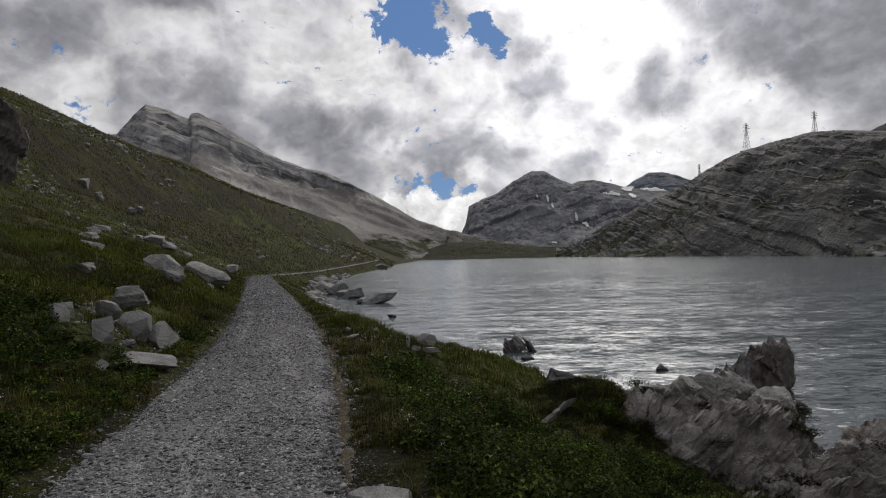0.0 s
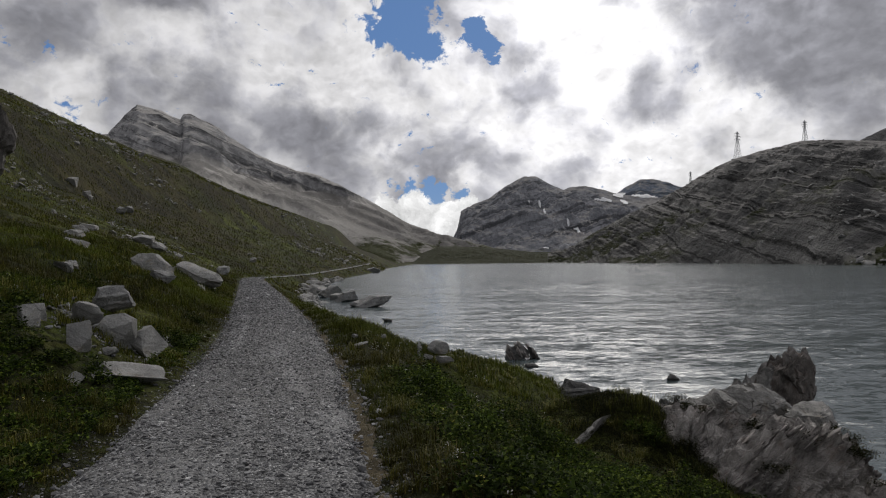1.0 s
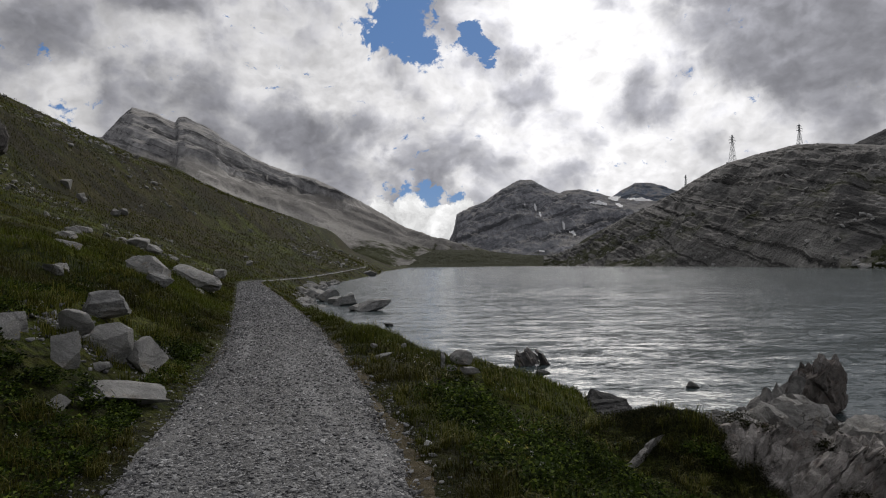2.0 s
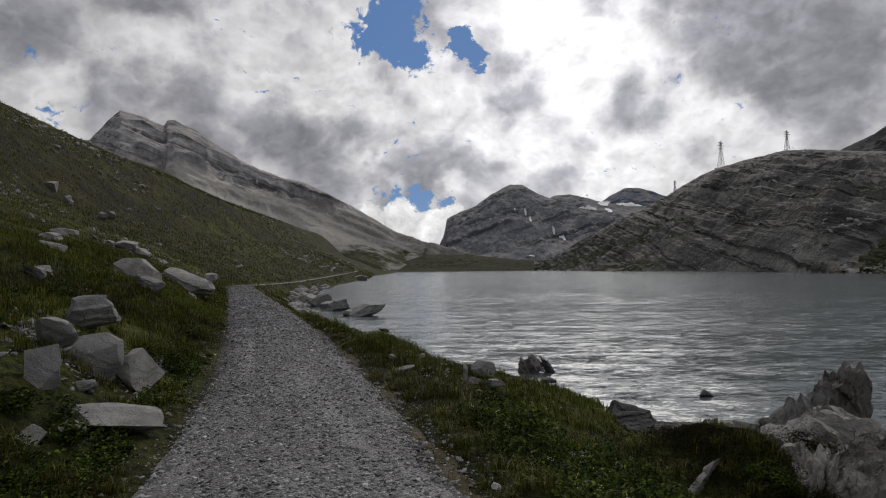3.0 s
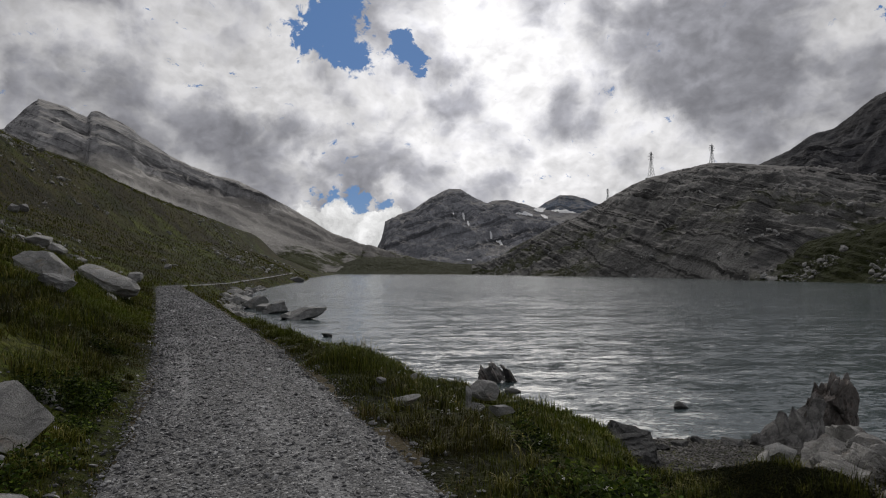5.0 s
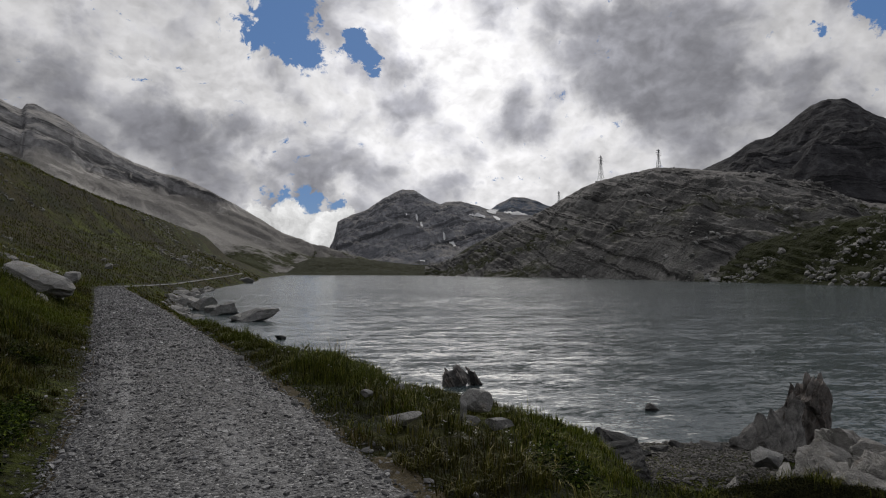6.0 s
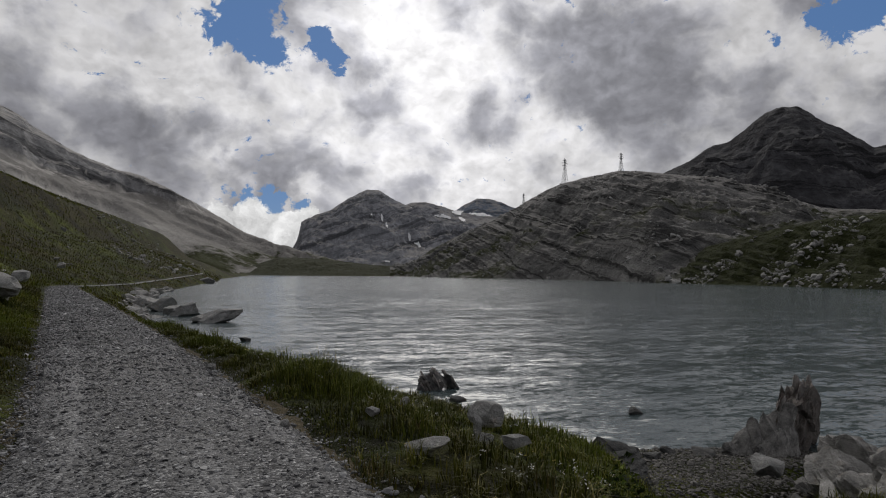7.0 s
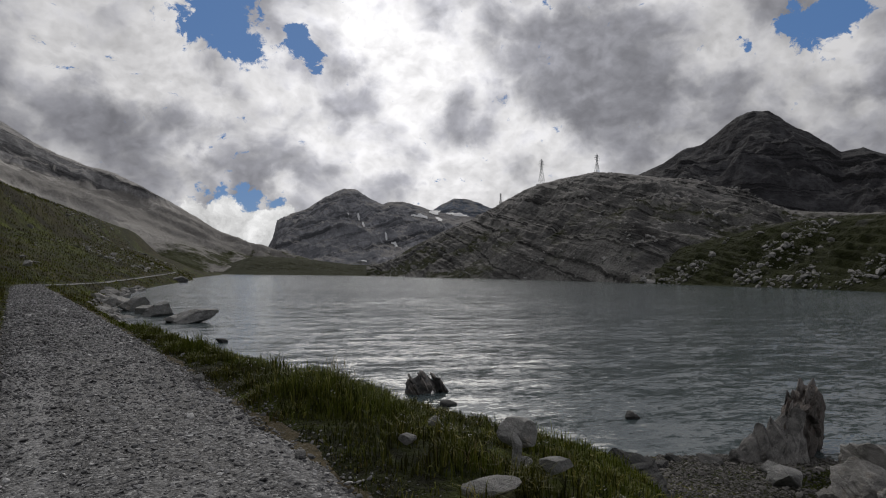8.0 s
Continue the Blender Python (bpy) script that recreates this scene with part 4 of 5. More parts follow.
for k, (x, y, w, h, kind) in enumerate(SHORE_STONES):
    label, mat, form, deep = SHORE_KIND[kind]
    stone("shore_rock", label, x, y, WATER_Z, (w, w * deep, h * 1.05), (3, -10 if kind == 0 else 6, 20 + 47 * k * kind), mat, 400 + k, 0.25, "rocks along the shore", level=4, **form)

# a split rock standing in the lake
lake_rock = tagged(new("lake_rock"), "dark split rock with pale streaks standing in the lake", "rock")
lake_rock.location = (3.9, 31.2, WATER_Z)
STREAKED = mat_rock("streaked_rock", (0.030, 0.030, 0.032), (0.22, 0.215, 0.21), (0.06, 0.05, 0.045), tilt=(0.75, 0.1, 0.5), band=9.0, lichen=0.1)
stone("block", "", -0.35, 0, 0, (1.35, 0.9, 0.95), (6, -14, 10), STREAKED, 501, 0.25, parent=lake_rock, level=4, cuts=9, block=0.45, layers=0.09, layer_dir=(1, 0.1, 0.5), bands=6)
stone("fin", "", 0.42, 0.1, 0, (0.30, 0.7, 0.95), (0, -36, 8), STREAKED, 502, 0.22, parent=lake_rock, level=3, cuts=7, block=0.4)
stone("shore_rock", "low wet stone awash in the lake", 3.95, 28.8, WATER_Z, (0.8, 0.5, 0.3), (0, 3, 10), WET_ROCK, 503, 0.3, "rocks along the shore", level=3)
stone("shore_rock", "small dark stone breaking the lake surface", 8.95, 25.4, WATER_Z, (0.62, 0.5, 0.42), (0, 12, 30), WET_ROCK, 504, 0.3, "rocks along the shore", level=3)
stone("shore_rock", "black wet rock under the grassy bank", 3.40, 17.2, -2.62, (1.75, 1.5, 1.35), (6, 24, 40), WET_ROCK, 505, 0.1, "rocks along the shore", level=5, cuts=14, keep=0.4, layers=0.10, layer_dir=(-0.5, 0.3, 0.8), bands=9, block=0.45, rough=0.07)
for k, (x, y, w, h) in enumerate([(7.5, 18.3, 0.75, 0.28), (7.0, 17.7, 0.9, 0.40), (7.9, 18.9, 0.6, 0.24), (8.4, 17.6, 0.5, 0.3), (6.1, 20.3, 0.6, 0.16), (7.7, 20.4, 0.8, 0.2), (6.9, 20.9, 0.5, 0.16), (5.2, 19.6, 0.45, 0.2)]):
    stone("shore_rock", "flat grey stone lying on the gravel beach", x, y, float(height(x, y)), (w, w * 0.7, h * 1.3), (3, 6, 50 * k), GREY_ROCK if k < 4 else WET_ROCK, 520 + k, 0.2, "rocks along the shore", level=3, cuts=8)

# the spire on the beach: a fin of upright beds with split shards at its foot
FIN = mat_rock("fin_schist", (0.055, 0.048, 0.044), (0.20, 0.175, 0.16), (0.13, 0.086, 0.07), tilt=(-0.5, 0.86, 0.10), band=22.0, lichen=0.2, split=0.0)
SHARD = mat_rock("shard_schist", (0.022, 0.022, 0.024), (0.36, 0.35, 0.335), (0.05, 0.045, 0.04), tilt=(0.85, 0.2, -0.45), band=7.0, lichen=0.15, split=0.0)
FLAKY = mat_rock("flaky_schist", (0.055, 0.050, 0.047), (0.52, 0.485, 0.46), (0.24, 0.18, 0.15), tilt=(-0.60, 0.36, 0.71), band=24.0, lichen=0.45, split=0.0)
WHITE_ROCK = mat_rock("white_rock", (0.13, 0.127, 0.122), (0.40, 0.39, 0.375), (0.20, 0.165, 0.125), lichen=0.5, split=0.7)
spire = tagged(new("rock_spire"), "upright split schist spire on the gravel beach", "rock")
spire.location = (10.5, 20.7, -3.05)
flaky_rock("fin", 0.1, 0.05, 0.62, (3.3, 0.95, 2.15), (4, -3, 30), FIN, 541, spire, 6, 7, 0.62, 0.15, (-0.42, 0.72, 0.10), 0.24, 0.26)
flaky_rock("fin", 0.35, 0.0, 1.12, (1.3, 0.7, 1.0), (0, 6, 30), FIN, 542, spire, 5, 7, 0.55, 0.2, (-0.42, 0.72, 0.10), 0.24, 0.22)
for k, (x, y, w, d, h, lean) in enumerate([(-1.05, -0.75, 0.42, 0.8, 1.75, 22), (-1.36, -0.72, 0.34, 0.7, 1.42, 26), (-1.62, -0.62, 0.30, 0.6, 1.25, 24), (-1.88, -0.55, 0.32, 0.6, 1.05, 20), (-1.25, -1.02, 0.30, 0.45, 1.10, 30), (-1.60, -0.95, 0.26, 0.4, 0.85, 32), (-0.85, -0.98, 0.30, 0.5, 1.30, 24), (-2.1, -0.45, 0.4, 0.6, 0.55, 18)]):
    flaky_rock("shard", x, y, h * 0.40, (w, d, h), (4, lean, 18 + 7 * k), SHARD, 550 + k, spire, 5, 8, 0.5, 0.15, (0.85, 0.2, -0.45), 0.12, 0.07)

# the flaky outcrop between path and beach
outcrop = tagged(new("rock_outcrop"), "flaky grey-brown schist outcrop with moss above the beach", "rock")
outcrop.location = (4.4, 10.9, -1.6)
flaky_rock("block", 0.15, -0.15, -0.10, (3.5, 2.7, 2.35), (10, 14, -24), FLAKY, 561, outcrop, 7, 4, 0.66, 0.4)
flaky_rock("block", 1.45, 0.75, -0.45, (2.3, 2.3, 1.9), (6, 14, -20), FLAKY, 562, outcrop, 6, 5, 0.62, 0.4)
flaky_rock("block", -0.75, 0.35, 0.15, (1.5, 2.3, 1.75), (12, 30, -26), FLAKY, 563, outcrop, 6, 5, 0.6, 0.35)
flaky_rock("block", 0.5, -1.3, -0.85, (2.6, 1.6, 1.5), (16, 8, -30), FLAKY, 564, outcrop, 6, 5, 0.62, 0.4)
for k, (x, y, z, w, d, h, turn) in enumerate([(0.75, 2.4, 0.42, 1.3, 0.9, 0.75, (0, 8, 20)), (0.15, 2.2, 0.40, 0.8, 0.7, 0.6, (8, 14, 60)), (1.5, 2.9, 0.30, 1.4, 1.0, 0.9, (4, 6, -10)), (2.3, 3.5, 0.05, 1.5, 1.2, 1.0, (4, 6, 30)), (1.0, 3.2, 0.05, 0.9, 0.8, 0.8, (4, 16, 60)),
        (0.3, 3.3, -0.35, 1.1, 0.9, 0.8, (10, 20, -30)), (2.8, 2.6, -0.25, 1.5, 1.4, 1.5, (0, 6, 80)), (-0.25, 2.9, -0.45, 0.8, 0.6, 0.65, (0, 10, 10)), (1.7, 3.9, -0.45, 1.2, 0.9, 0.8, (5, -8, 40)), (3.2, 3.9, -0.35, 1.3, 1.1, 1.0, (3, 8, 15)), (-0.5, 2.3, 0.05, 0.5, 0.9, 0.6, (0, 20, -35)), (2.5, 4.9, -0.35, 1.5, 1.3, 1.1, (4, 6, 30)), (3.3, 5.3, -0.35, 1.4, 1.2, 1.3, (2, 8, 75)), (1.9, 4.7, -0.75, 0.9, 0.8, 0.8, (8, -6, 15)), (2.6, 5.8, -0.75, 0.8, 0.7, 0.6, (6, 12, 50))]):
    flaky_rock("knob", x, y, z, (w, d, h), turn, WHITE_ROCK, 570 + k, outcrop, 5, 10, 0.42, 0.35, (0.3, -0.5, 0.8), 0.20, 0.12)
for k, (x, y, z, w, d, h, rz) in enumerate([(1.80, 10.5, -1.12, 0.20, 1.15, 0.50, -38), (2.10, 10.75, -1.02, 0.17, 1.0, 0.5, -36), (2.95, 12.6, -1.0, 0.22, 1.3, 0.5, -40), (2.45, 12.9, -1.15, 0.2, 0.9, 0.4, -34), (2.05, 10.2, -1.2, 0.16, 0.7, 0.35, -30)]):
    stone("rock_rib", "narrow pale rock rib breaking through dark moss", x, y, z, (w, d, h), (0, 24, rz), WHITE_ROCK, 590 + k, 0.0, "pale ribs in the moss", level=4, cuts=10, block=0.3, keep=0.45, layers=0.08, bands=5)
near_ledge = tagged(new("rock_ledge"), "dark layered schist ledge falling towards the lake", "rock")
near_ledge.location = (6.4, 8.6, -2.4)
for k, (x, y, z, w, d, h, turn) in enumerate([(0.5, 0.3, 0.55, 2.5, 2.2, 2.0, (8, -16, 20)), (-0.95, 0.3, 0.30, 1.6, 1.6, 1.1, (6, -14, -10)), (1.9, 0.7, 0.85, 2.3, 2.3, 2.5, (4, -16, 40)), (-0.3, 1.3, 0.2, 1.3, 1.2, 0.9, (6, -10, 30))]):
    flaky_rock("block", x, y, z, (w, d, h), turn, FLAKY, 600 + k, near_ledge, 6, 6, 0.58, 0.4, (-0.50, 0.52, 0.69))

PLATE_FORMS = []


def plate_forms():
    rs = np.random.RandomState(77)
    for _ in range(14):
        p, f = stone_form(rs, level=3, cuts=7, block=0.35, rough=0.10, keep=0.62, layers=0.10, layer_dir=(0.05, 0.1, 1.0), bands=2.0)
        p = p / np.abs(p).max(0)
        ob = mesh_of("plate", p, f, PLATE, smooth_faces=False)
        PLATE_FORMS.append(ob.data)
        bpy.data.objects.remove(ob)


def clad(holder, count, normal, along, long, thick, seed, core="", low=-9.0, sink=0.14):
    """Cover a rock's faces with split plates that lie in its bedding."""
    rs = np.random.RandomState(seed)
    n = Vector(normal).normalized()
    a = Vector(along)
    a = (a - n * a.dot(n)).normalized()
    b = n.cross(a)
    basis = Matrix((a, b, n)).transposed().to_4x4()
    spots = []
    for ob in [c for c in holder.children if c.name.startswith(core)]:
        k = len(ob.data.vertices)
        co, no = np.empty(k * 3), np.empty(k * 3)
        ob.data.vertices.foreach_get("co", co)
        ob.data.vertices.foreach_get("normal", no)
        co, no = co.reshape(-1, 3) + np.array(ob.location), no.reshape(-1, 3)
        ok = (no @ np.array([-0.35, -0.75, 0.6]) > 0.05) & (co[:, 2] > low)
        spots.append((co - no * sink)[ok])
    spots = np.concatenate(spots)
    for k in rs.permutation(len(spots))[:count]:
        size = rs.uniform(0.5, 1.3)
        ob = new("plate", PLATE_FORMS[rs.randint(len(PLATE_FORMS))])
        ob.parent = holder
        turn = Euler([radians(v) for v in rs.normal(0, 1, 3) * (3, 3, 12)]).to_matrix().to_4x4()
        scale = Matrix.Diagonal((0.5 * long * size, 0.5 * long * size * rs.uniform(0.5, 0.95), 0.5 * thick * rs.uniform(0.6, 1.5), 1))
        ob.matrix_local = Matrix.Translation(Vector(spots[k])) @ basis @ turn @ scale


plate_forms()
clad(outcrop, 300, (-0.60, 0.36, 0.71), (0.73, -0.2, 0.63), 0.34, 0.050, 81, "block", sink=0.07)
clad(near_ledge, 130, (-0.50, 0.52, 0.69), (0.62, -0.4, 0.66), 0.34, 0.050, 82, "block", sink=0.07)
clad(spire, 70, (-0.42, 0.72, 0.10), (0.16, 0.0, 0.98), 0.60, 0.08, 83, "fin", 0.1, 0.10)
clad(lake_rock, 26, (0.80, -0.25, 0.52), (-0.5, 0.2, 0.85), 0.55, 0.12, 84, "", 0.05, 0.08)


# ---- loose stones that nobody could count ----


def scatter(name, label, category, points, sizes, mat, rs, level=1, flat=0.6, variants=12, sink=0.25):
    """Many small stones in one mesh."""
    forms = []
    for _ in range(variants):
        p, f = stone_form(rs, level=level, cuts=5, block=0.6, rough=0.08)
        p = p / np.abs(p).max(0)
        forms.append((p, f))
    vs, fs, n = [], [], 0
    for (p, f) in forms:
        m = len(p)
        pick = np.arange(len(points))[len(fs)::variants]
        if not len(pick):
            fs.append(np.zeros((0, 3), int))
            continue
        c, s = points[pick], sizes[pick]
        a = rs.uniform(0, 2 * np.pi, len(pick))
        sc = s[:, None] * np.stack([rs.uniform(0.7, 1.2, len(pick)), rs.uniform(0.7, 1.2, len(pick)), flat * rs.uniform(0.6, 1.3, len(pick))], 1) * 0.5
        q = p[None] * sc[:, None, :]
        tilt = rs.normal(0, 0.22, (len(pick), 2))
        q[..., 2] += q[..., 0] * tilt[:, :1] + q[..., 1] * tilt[:, 1:]
        x = q[..., 0] * np.cos(a)[:, None] - q[..., 1] * np.sin(a)[:, None]
        y = q[..., 0] * np.sin(a)[:, None] + q[..., 1] * np.cos(a)[:, None]
        w = np.stack([x, y, q[..., 2]], -1) + c[:, None, :]
        w[..., 2] += (sc[:, 2] * (1 - 2 * sink))[:, None]
        vs.append(w.reshape(-1, 3))
        fs.append((f[None] + (np.arange(len(pick)) * m)[:, None, None] + n).reshape(-1, 3))
        n += len(pick) * m
    ob = mesh_of(name, np.concatenate(vs), np.concatenate([f for f in fs if len(f)]), mat, smooth_faces=False)
    return tagged(ob, label, category, kind="stuff")


def on_ground(x, y, lift=0.0):
    return np.stack([x, y, height(x, y) + lift], -1)


def path_points(n, y0, y1, rs, spread=1.0, bias=1.0):
    y = y0 + (y1 - y0) * rs.uniform(0, 1, n) ** bias
    w = rs.uniform(-1, 1, n) * spread
    return path_x(y) + 0.957 * w, y + 0.29 * w, w


rs = np.random.RandomState(21)
x, y, w = path_points(82000, 2.6, 70, rs, 1.0, 2.3)
pts = np.stack([x, y, path_z(y) + 0.03 * (1 - w ** 2) - 0.05 * np.abs(w) ** 6 + 0.02 * fbm(x * 0.9, y * 0.9, 0.0, 4) - 0.012 * np.exp(-((np.abs(w) - 0.45) / 0.16) ** 2)], -1)
size = np.minimum(0.0125 * np.exp(np.abs(rs.normal(0, 0.66, len(x)))), 0.062) * np.clip(y / 15, 0.82, 1.7)
scatter("path_gravel", "angular grey gravel covering the hiking path", "gravel", pts, size, PEBBLE, rs, 1, 0.5, 10, 0.3)
# stray stones along both edges
x, y, w = path_points(19000, 2.6, 45, rs, 1.0, 1.6)
side = np.sign(rs.uniform(-0.6, 1, len(y)))
off = PATH_HALF * 0.92 - 0.10 + np.abs(rs.normal(0, 0.26, len(y)))
x = path_x(y) + 0.957 * side * off
pts = on_ground(x, y)
pts[:, 2] = np.maximum(pts[:, 2], np.where(off < 1.08, PATH_Z - 0.02, -9))
scatter("edge_gravel", "stray pale stones along the edges of the path", "gravel", pts, np.minimum(0.010 * np.exp(np.abs(rs.normal(0, 0.7, len(y)))), 0.07), PEBBLE, rs, 1, 0.6, 8, 0.3)
# the beach
x, y = rs.uniform(3.2, 12, 26000), rs.uniform(15.8, 23.5, 26000)
pts = on_ground(x, y)
keep = (pts[:, 2] > WATER_Z - 0.25) & (pts[:, 2] < -1.9)
pts = pts[keep]
scatter("beach_gravel", "dark wet gravel on a small lake beach", "gravel", pts, np.minimum(0.026 * np.exp(np.abs(rs.normal(0, 0.6, len(pts)))), 0.18), SHINGLE, rs, 1, 0.5, 8, 0.3)
# stones of the bank between the boulders
x, y = -5.2 + rs.normal(0, 0.35, 1500), 9.9 + rs.normal(0, 0.55, 1500)
scatter("bank_rubble", "small grey rubble between boulders in the bank", "rubble", on_ground(x, y), np.minimum(0.025 * np.exp(np.abs(rs.normal(0, 0.6, 1500))), 0.14), PEBBLE, rs, 1, 0.6, 8, 0.25)
# stones strewn over the mountainside
n = 70000
az, r = np.radians(rs.uniform(-64, 2, n)), 18 * (520 / 18) ** rs.uniform(0, 1, n)
x, y = r * np.sin(az), r * np.cos(az)
dense = fbm(x * 0.018, y * 0.018, 11.0, 3) + 0.6 * fbm(x * 0.09, y * 0.09, 12.0, 2) + 0.10 * smooth(60, 300, r)
keep = (dense > 0.27) & ((x - path_x(y)) < -3.0)
x, y, r = x[keep], y[keep], r[keep]
size = np.clip(0.06 * np.exp(np.abs(rs.normal(0, 0.85, len(x)))), 0.05, 0.6) * np.clip(r / 40, 0.6, 9) ** 0.8
scatter("slope_stones", "pale stones strewn over the grassy mountainside", "stones", on_ground(x, y), size, PALE_ROCK, rs, 1, 0.6, 10, 0.3)
# stones along the water's edge
y = 24 + 150 * rs.uniform(0, 1, 2600) ** 1.7
q = np.linspace(0, 1, 60)
span = path_x(y)[:, None] + 1.5 + 18 * q[None]
deep = height(span, np.repeat(y[:, None], 60, 1))
edge = np.take_along_axis(span, np.argmax(deep < WATER_Z + 0.1, 1)[:, None], 1)[:, 0]
x = edge + rs.normal(-0.3, 0.6, len(y))
scatter("shore_stones", "pale stones along the lake shore", "stones", on_ground(x, y), np.minimum(0.14 * np.exp(np.abs(rs.normal(0, 0.75, len(y)))), 1.1) * np.clip(y / 50, 0.8, 1.8), PALE_ROCK, rs, 1, 0.6, 8, 0.3)
# boulders of the far bluff and the hill's foot
for form, count, lo, hi, what, lab in (("bluff_bouldery", 2600, 0.7, 4.5, "bluff_boulders", "pale boulders crowding the far grassy bluff"), ("hill_rocky", 1800, 1.2, 5.0, "hill_boulders", "broken rock strewn over the grey hill")):
    fx, fy, fz = (a[:, :int(a.shape[1] * 0.72)].ravel() for a in FORM[form])
    pick = rs.randint(0, len(fx), count * 3)
    cl = fbm(fx[pick] * 0.02, fy[pick] * 0.02, fz[pick] * 0.02, 3)
    pick = pick[(cl > 0.02) & (fz[pick] > WATER_Z - 0.3)][:count]
    scatter(what, lab, "boulders", np.stack([fx[pick], fy[pick], fz[pick]], -1), np.clip(lo * np.exp(np.abs(rs.normal(0, 0.7, len(pick)))), lo, hi), PALE_ROCK if what[0] == "b" else GREY_ROCK, rs, 1, 0.7, 8, 0.2)


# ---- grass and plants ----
# GRASS and LEAVES start near black: shade inside the sward, put into the colour
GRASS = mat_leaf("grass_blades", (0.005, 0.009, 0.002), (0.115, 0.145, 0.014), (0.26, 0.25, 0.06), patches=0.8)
SLOPE_GRASS = mat_leaf("slope_grass_blades", (0.018, 0.024, 0.003), (0.165, 0.185, 0.018), (0.30, 0.28, 0.07), patches=0.7)
TUSSOCK = mat_leaf("tussock_blades", (0.016, 0.020, 0.003), (0.16, 0.17, 0.025), (0.36, 0.31, 0.10), patches=0.5)
DRY_GRASS = mat_leaf("dry_grass", (0.070, 0.055, 0.020), (0.18, 0.145, 0.055), (0.30, 0.25, 0.11), patches=0.5)
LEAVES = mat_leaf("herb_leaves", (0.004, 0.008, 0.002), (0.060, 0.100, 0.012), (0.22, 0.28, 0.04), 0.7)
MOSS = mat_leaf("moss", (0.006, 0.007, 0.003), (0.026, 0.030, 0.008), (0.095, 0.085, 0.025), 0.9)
PETALS = mat_leaf("petals", (0.65, 0.64, 0.58), (0.80, 0.79, 0.74))
YELLOW = mat_leaf("yellow_petals", (0.50, 0.42, 0.08), (0.62, 0.55, 0.14))


def blades(name, label, base, length, width, mat, rs, droop=0.5, category="grass"):
    n = len(base)
    a = rs.uniform(0, 2 * np.pi, n)
    lean = rs.uniform(0.1, droop, n) * length
    side = np.stack([-np.sin(a), np.cos(a), np.zeros(n)], -1) * (width * 0.5)[:, None]
    way = np.stack([np.cos(a), np.sin(a), np.zeros(n)], -1)
    up = np.array([0, 0, 1.0])
    mid = base + way * (lean * 0.35)[:, None] + up * (length * 0.58)[:, None]
    tip = base + way * lean[:, None] + up * np.maximum(length * 0.95 - lean * 0.35, length * 0.3)[:, None]
    v = np.stack([base - side, base + side, mid + side * 0.75, mid - side * 0.75, tip], 1)
    k = (np.arange(n) * 5)[:, None]
    f = np.concatenate([k + np.array([[0, 1, 2]]), k + np.array([[0, 2, 3]]), k + np.array([[3, 2, 4]])], 0)
    return tagged(mesh_of(name, v.reshape(-1, 3), f, mat, smooth_faces=False), label, category, kind="stuff")


def leaves(name, label, centre, size, mat, rs, category="plants"):
    """Many small pointed leaves, each turned its own way."""
    n = len(centre)
    d = rs.normal(size=(n, 3))
    d[:, 2] = np.abs(d[:, 2]) * 0.5
    d /= np.linalg.norm(d, axis=1)[:, None]
    s = np.cross(d, rs.normal(size=(n, 3)) * 0.35 + np.array([0, 0, 1.0]))
    s /= np.linalg.norm(s, axis=1)[:, None] + 1e-9
    h = size[:, None]
    up = np.array([0, 0, 0.18])
    v = np.stack([centre, centre + d * h * 0.5 + s * h * 0.32 + up * h, centre + d * h - up * h * 0.5, centre + d * h * 0.5 - s * h * 0.32 + up * h], 1)
    f = (np.arange(n) * 4)[:, None] + np.array([[0, 1, 2, 3]])
    return tagged(mesh_of(name, v.reshape(-1, 3), f, mat, smooth_faces=False), label, category, kind="stuff")


def across(x, y):
    return (x - path_x(y)) * 0.957


rs = np.random.RandomState(33)
# verge and bank grass near the path
n = 520000
y = 1.5 + 40 * rs.uniform(0, 1, n) ** 1.7
spread = rs.uniform(-1, 1, n)
u = np.sign(spread) * (PATH_HALF * 0.97 + 7.5 * np.abs(spread) ** 1.6) + np.where(spread < 0, 0.15 * smooth(9, 13, y), 0)
x = path_x(y) + u / 0.957
z = height(x, y)
edge = np.abs(u) - PATH_HALF
tuft = fbm(x * 1.6, y * 1.6, 21.0, 3)
leafy = np.where(u > 0, smooth(0.7, 1.2, edge) * smooth(13.0, 11.0, y) * smooth(5.0, 4.0, edge), smooth(2.4, 1.4, edge) * smooth(9.5, 8.0, y) * smooth(0.25, 0.7, edge))
bare = (edge < 0.10 + 0.5 * np.maximum(perlin(x * 0.7, y * 0.7, 31.0), 0)) & (rs.uniform(size=n) < np.where(u > 0, 0.55, 0.2)) & (edge < 0.5)
beach = (z < -2.05)
rocky = ((x + 5.2) / 0.7) ** 2 + ((y - 9.7) / 1.2) ** 2 < 1
near_stone = np.zeros(n, bool)
for sx, sy, _, sw, *_ in VERGE_STONES + BANK_STONES[:12]:
    near_stone |= ((x - sx) / (0.55 * sw + 0.05)) ** 2 + ((y - sy + 0.25 * sw) / (0.75 * sw + 0.08)) ** 2 < 1
keep = ~near_stone & ~bare & ~beach & (rs.uniform(size=n) < 0.22 + 1.5 * (tuft + 0.32)) & (rs.uniform(size=n) > leafy * 0.85) & ~(rocky & (rs.uniform(size=n) < 0.8)) & ~((edge < 0.06) & (rs.uniform(size=n) < 0.6))
x, y, z, u, edge, tuft = x[keep], y[keep], z[keep], u[keep], edge[keep], tuft[keep]
